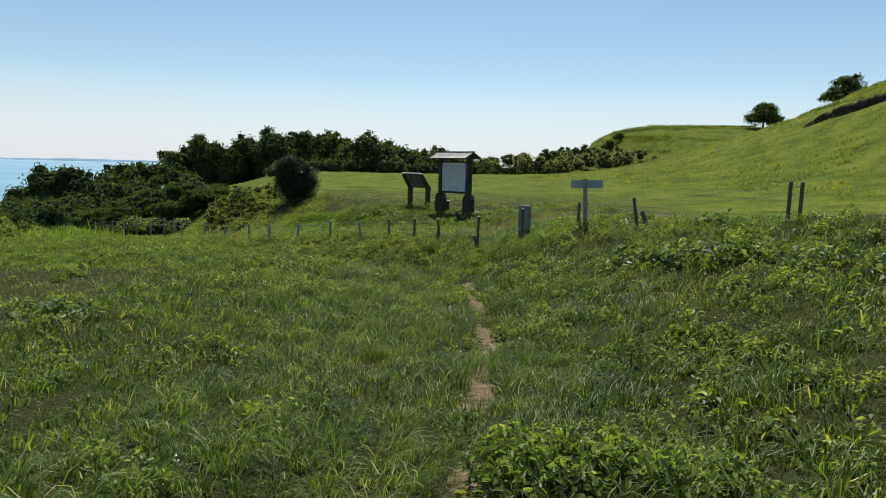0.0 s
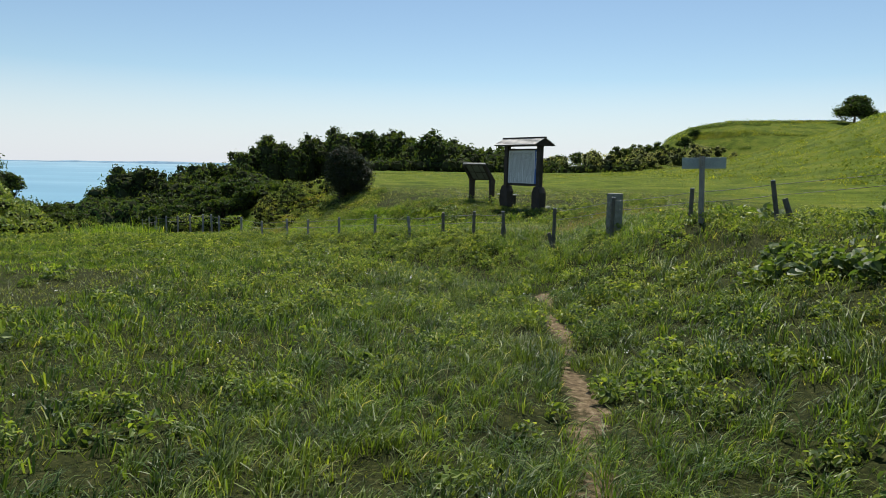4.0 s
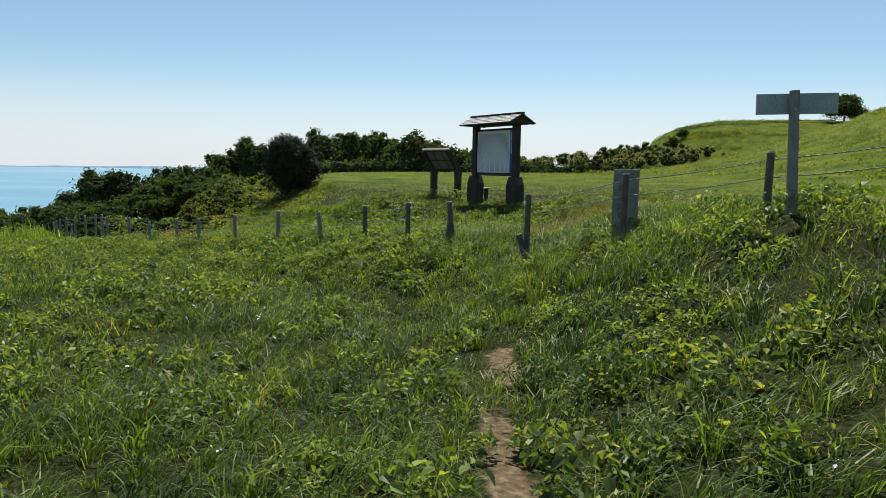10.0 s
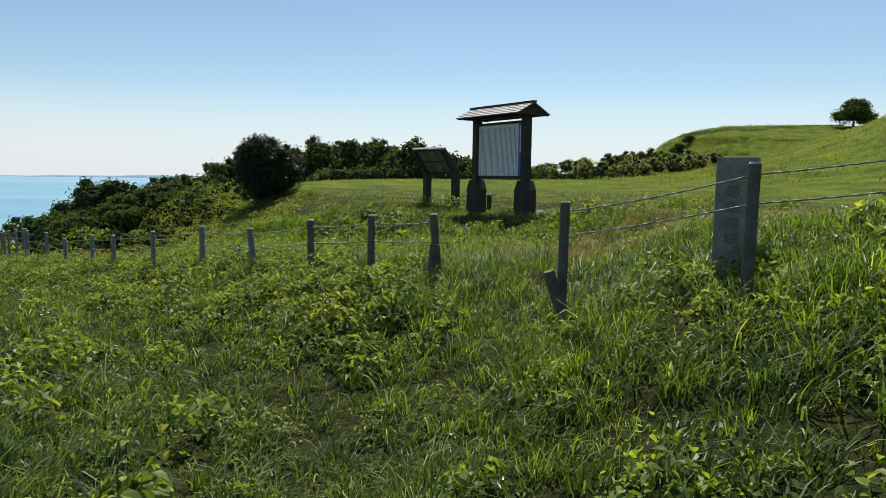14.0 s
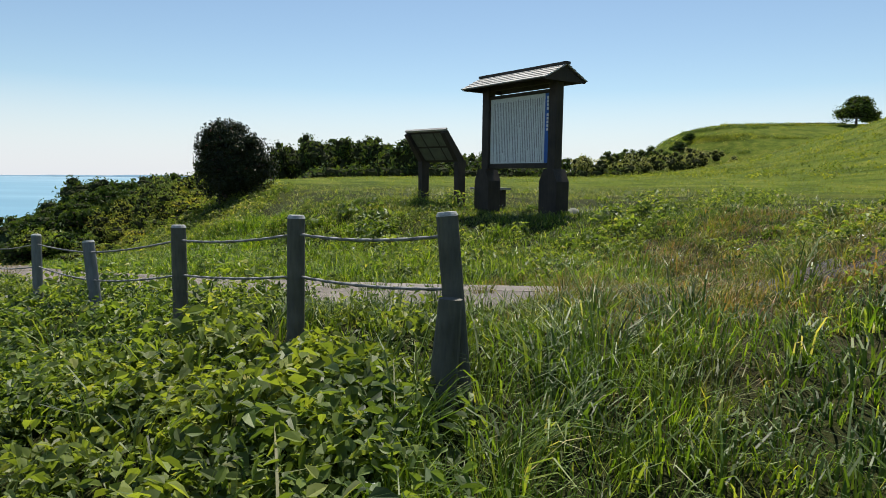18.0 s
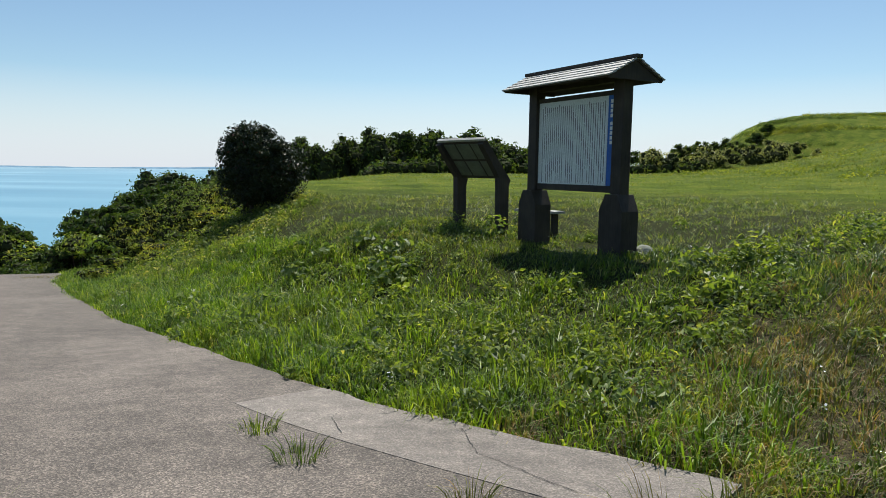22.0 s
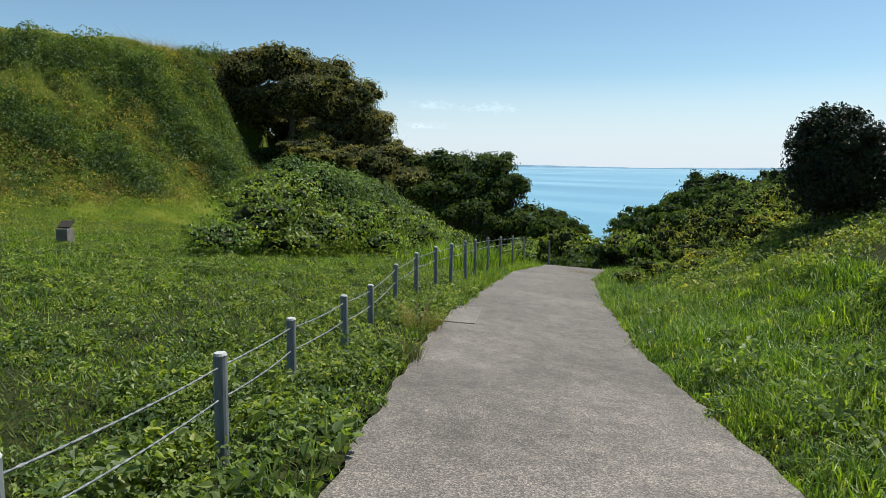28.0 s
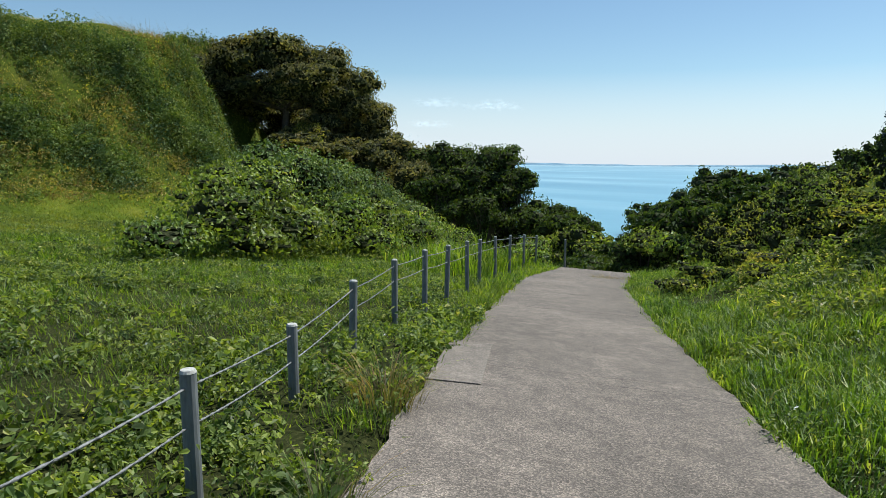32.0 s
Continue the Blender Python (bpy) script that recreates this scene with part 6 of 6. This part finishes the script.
TERRACE_LINE = [(53.5, 81.4), (55.2, 79.8), (56.2, 77.6), (57.2, 75.6), (58.3, 73.6), (59.5, 72)]


def overhang_shadow(points, high):
    """A dark strip: overhang shadow painted over eroded terrace soil, thin at both ends."""
    p = np.array(points, float)
    t = np.linspace(0, len(p) - 1, 46)
    x, y = np.interp(t, range(len(p)), p[:, 0]), np.interp(t, range(len(p)), p[:, 1])
    h = high * np.sin(np.pi * np.clip(t / t[-1], 0.02, 0.98)) ** 0.5 * rng.uniform(0.65, 1.2, len(t))
    z = rough_ground(x, y)
    out = np.array((-0.76, -0.65))
    rows_ = [np.stack([x + out[0] * k, y + out[1] * k, z + q], 1) for k, q in ((0.9, h * 0.05 - 0.5), (0.55, h * 0.55), (0.5, h), (-0.9, h * 0.9 + 0.35))]
    n = len(t)
    f = [(r * n + i, r * n + i + 1, r * n + i + n + 1, r * n + i + n) for r in range(3) for i in range(n - 1)]
    shadow_soil_mat = plain_material("overhang_shadow_soil", (0.05, 0.04, 0.024), (0.02, 0.017, 0.011), 1.2, 0.95, 9.0, 0.5, spec=0.1)
    return tagged(new("shadow_scar", mesh_np("shadow_scar", np.concatenate(rows_), f, shadow_soil_mat, True)), "dark strip painted as overhang shadow on eroded soil of the hill", "soil scar")


overhang_shadow(TERRACE_LINE, 1.0)
scrub_row("terrace_scrub", "dark scrub along a terrace on the grassy hill", TERRACE_LINE, 60, 0.24, 24, 0.4, HERB)
scrub_row("terrace_scrub", "dark scrub under the flat top of the ridge", [(96, 236), (108.4, 236.3), (121.4, 236.6), (136.5, 237.3)], 260, 0.45, 12, 0.45, DARK_LEAF)


def contour(x, y, count, step):
    """Points along the slope at one height, from a starting place."""
    out = [(x, y)]
    for _ in range(count):
        e = 1.0
        dx = float(ground(x + e, y) - ground(x - e, y))
        dy = float(ground(x, y + e) - ground(x, y - e))
        n = math.hypot(dx, dy) + 1e-6
        x, y = x - dy / n * step, y + dx / n * step
        out.append((x, y))
    return out


for k, (x, y) in enumerate([(60, 64), (67, 77), (73, 91), (63, 101), (80, 115), (70, 57), (87, 101), (77, 74), (66, 92), (84, 88), (98, 217), (105, 226), (116, 231), (130, 227), (91, 206), (88, 222), (110, 212)]):
    far = y > 150
    scrub_row("slope_scrub", "low rough growth along a slip in the grassy slope", contour(x, y, 14, 2.6 if far else 1.9), 130, 0.36 if far else 0.24, 12, 0.8 if far else 0.45, (VINE, HERB, IVY)[k % 3])

scrub_row("cliff_vines", "dark vines down the hill's steep end", [(-75, 58.5), (-68, 55.8), (-61, 52.6), (-56, 50.4)], 420, 0.22, 26, 1.3, IVY)
scrub_row("plume_grass", "pale plumed grass on the hill's crest", [(-71, 54.0), (-70, 55.3), (-69, 56.3)], 14, 0.3, 26, 0.7, PALE_LEAF)


# small white flowers
x, y, d = pick(520, (-12, 6, 4, 36), lambda x, y, d: 0.12 + 0.5 * (clumpy(x, y, 0.6, 3.0) > 0.72))
c = np.repeat(np.stack([x, y, rough_ground(x, y) + rng.uniform(0.12, 0.24, len(x))], 1), 4, axis=0)
c = c + rng.normal(0, 0.018, c.shape)
v = leaf_quads(c, np.tile((0, 0, 1.0), (len(c), 1)), 0.022 * np.ones(len(c)), 0.9)
PETAL = plain_material("white_petals", (0.8, 0.8, 0.76), (0.62, 0.62, 0.56), 20.0, 0.7, 90.0, 0.0)
tagged(new("wild_flowers", mesh_np("wild_flowers", v, quads(len(v) // 4), PETAL)), "tiny white meadow flowers", "flowers", kind="stuff")

# loose gravel where the lane ends
x, y = scatter(30000, 2.8, 15, 22.8, 33)
m = (rng.random(len(x)) < stony_patch(x, y) ** 2 * np.where(x > 8, 0.25, 1.0)) & (near_line(x, y, ROAD)[2] > 1.5)
x, y = x[m], y[m]
r = 0.005 + 0.021 * rng.random(len(x)) ** 3.5
octa = np.array([(1, 0, 0), (0, 1, 0), (-1, 0, 0), (0, -1, 0), (0, 0, 0.6), (0, 0, -0.6)], float)
v = (octa[None] * r[:, None, None] * rng.uniform(0.6, 1.4, (len(x), 6, 1)) + np.stack([x, y, rough_ground(x, y) + r * 0.2], 1)[:, None]).reshape(-1, 3)
f = (np.arange(len(x))[:, None, None] * 6 + np.array([(0, 1, 4), (1, 2, 4), (2, 3, 4), (3, 0, 4), (1, 0, 5), (2, 1, 5), (3, 2, 5), (0, 3, 5)])[None]).reshape(-1, 3)
GRAVEL = leaf_material("gravel_stones", [(0.0, (0.035, 0.031, 0.032)), (0.6, (0.10, 0.09, 0.092)), (1.0, (0.27, 0.25, 0.24))], 0.5, (0.12, 0.1, 0.09), 0.3, rough=0.9, through_light=0.0, spec=0.3)
tagged(new("gravel", mesh_np("gravel", v, f, GRAVEL)), "loose grey gravel at the lane's end", "gravel", kind="stuff")


# small fair-weather clouds low over the sea
cm, nt = material("cloud_wisp")
white = nt.nodes.new("ShaderNodeBsdfDiffuse")
white.inputs["Color"].default_value = (0.85, 0.85, 0.85, 1)
clear = nt.nodes.new("ShaderNodeBsdfTransparent")
back = nt.nodes.new("ShaderNodeBsdfTranslucent")
back.inputs["Color"].default_value = (0.95, 0.95, 0.95, 1)
both = nt.nodes.new("ShaderNodeAddShader")
nt.links.new(white.outputs["BSDF"], both.inputs[0])
nt.links.new(back.outputs["BSDF"], both.inputs[1])
mx = nt.nodes.new("ShaderNodeMixShader")
mx.inputs["Fac"].default_value = 0.035
nt.links.new(clear.outputs["BSDF"], mx.inputs[1])
nt.links.new(both.outputs["Shader"], mx.inputs[2])
out = nt.nodes.new("ShaderNodeOutputMaterial")
nt.links.new(mx.outputs["Shader"], out.inputs["Surface"])
for az_, el_, w_ in [(49.2, 4.55, 75), (44.6, 4.4, 85), (49.8, 2.9, 70), (52.5, 1.9, 60)]:
    d = 4300.0
    c = np.array((-d * math.sin(radians(az_)), d * math.cos(radians(az_)), d * math.tan(radians(el_))))
    p = np.clip(rng.normal(0, 1, (90, 3)), -2.0, 2.0) * (w_, w_, w_ * 0.2)
    p[:, 2] = np.abs(p[:, 2]) * 1.2
    v = leaf_quads(p, np.tile((0.4, -0.4, 0.8), (len(p), 1)), w_ * 0.4 * np.ones(len(p)), 0.9)
    cl = tagged(new("cloud", mesh_np("cloud", v, quads(len(p)), cm)), "small faint white cloud over the sea", "cloud", "clouds", kind="stuff")
    cl.location = c
    cl.visible_shadow = False
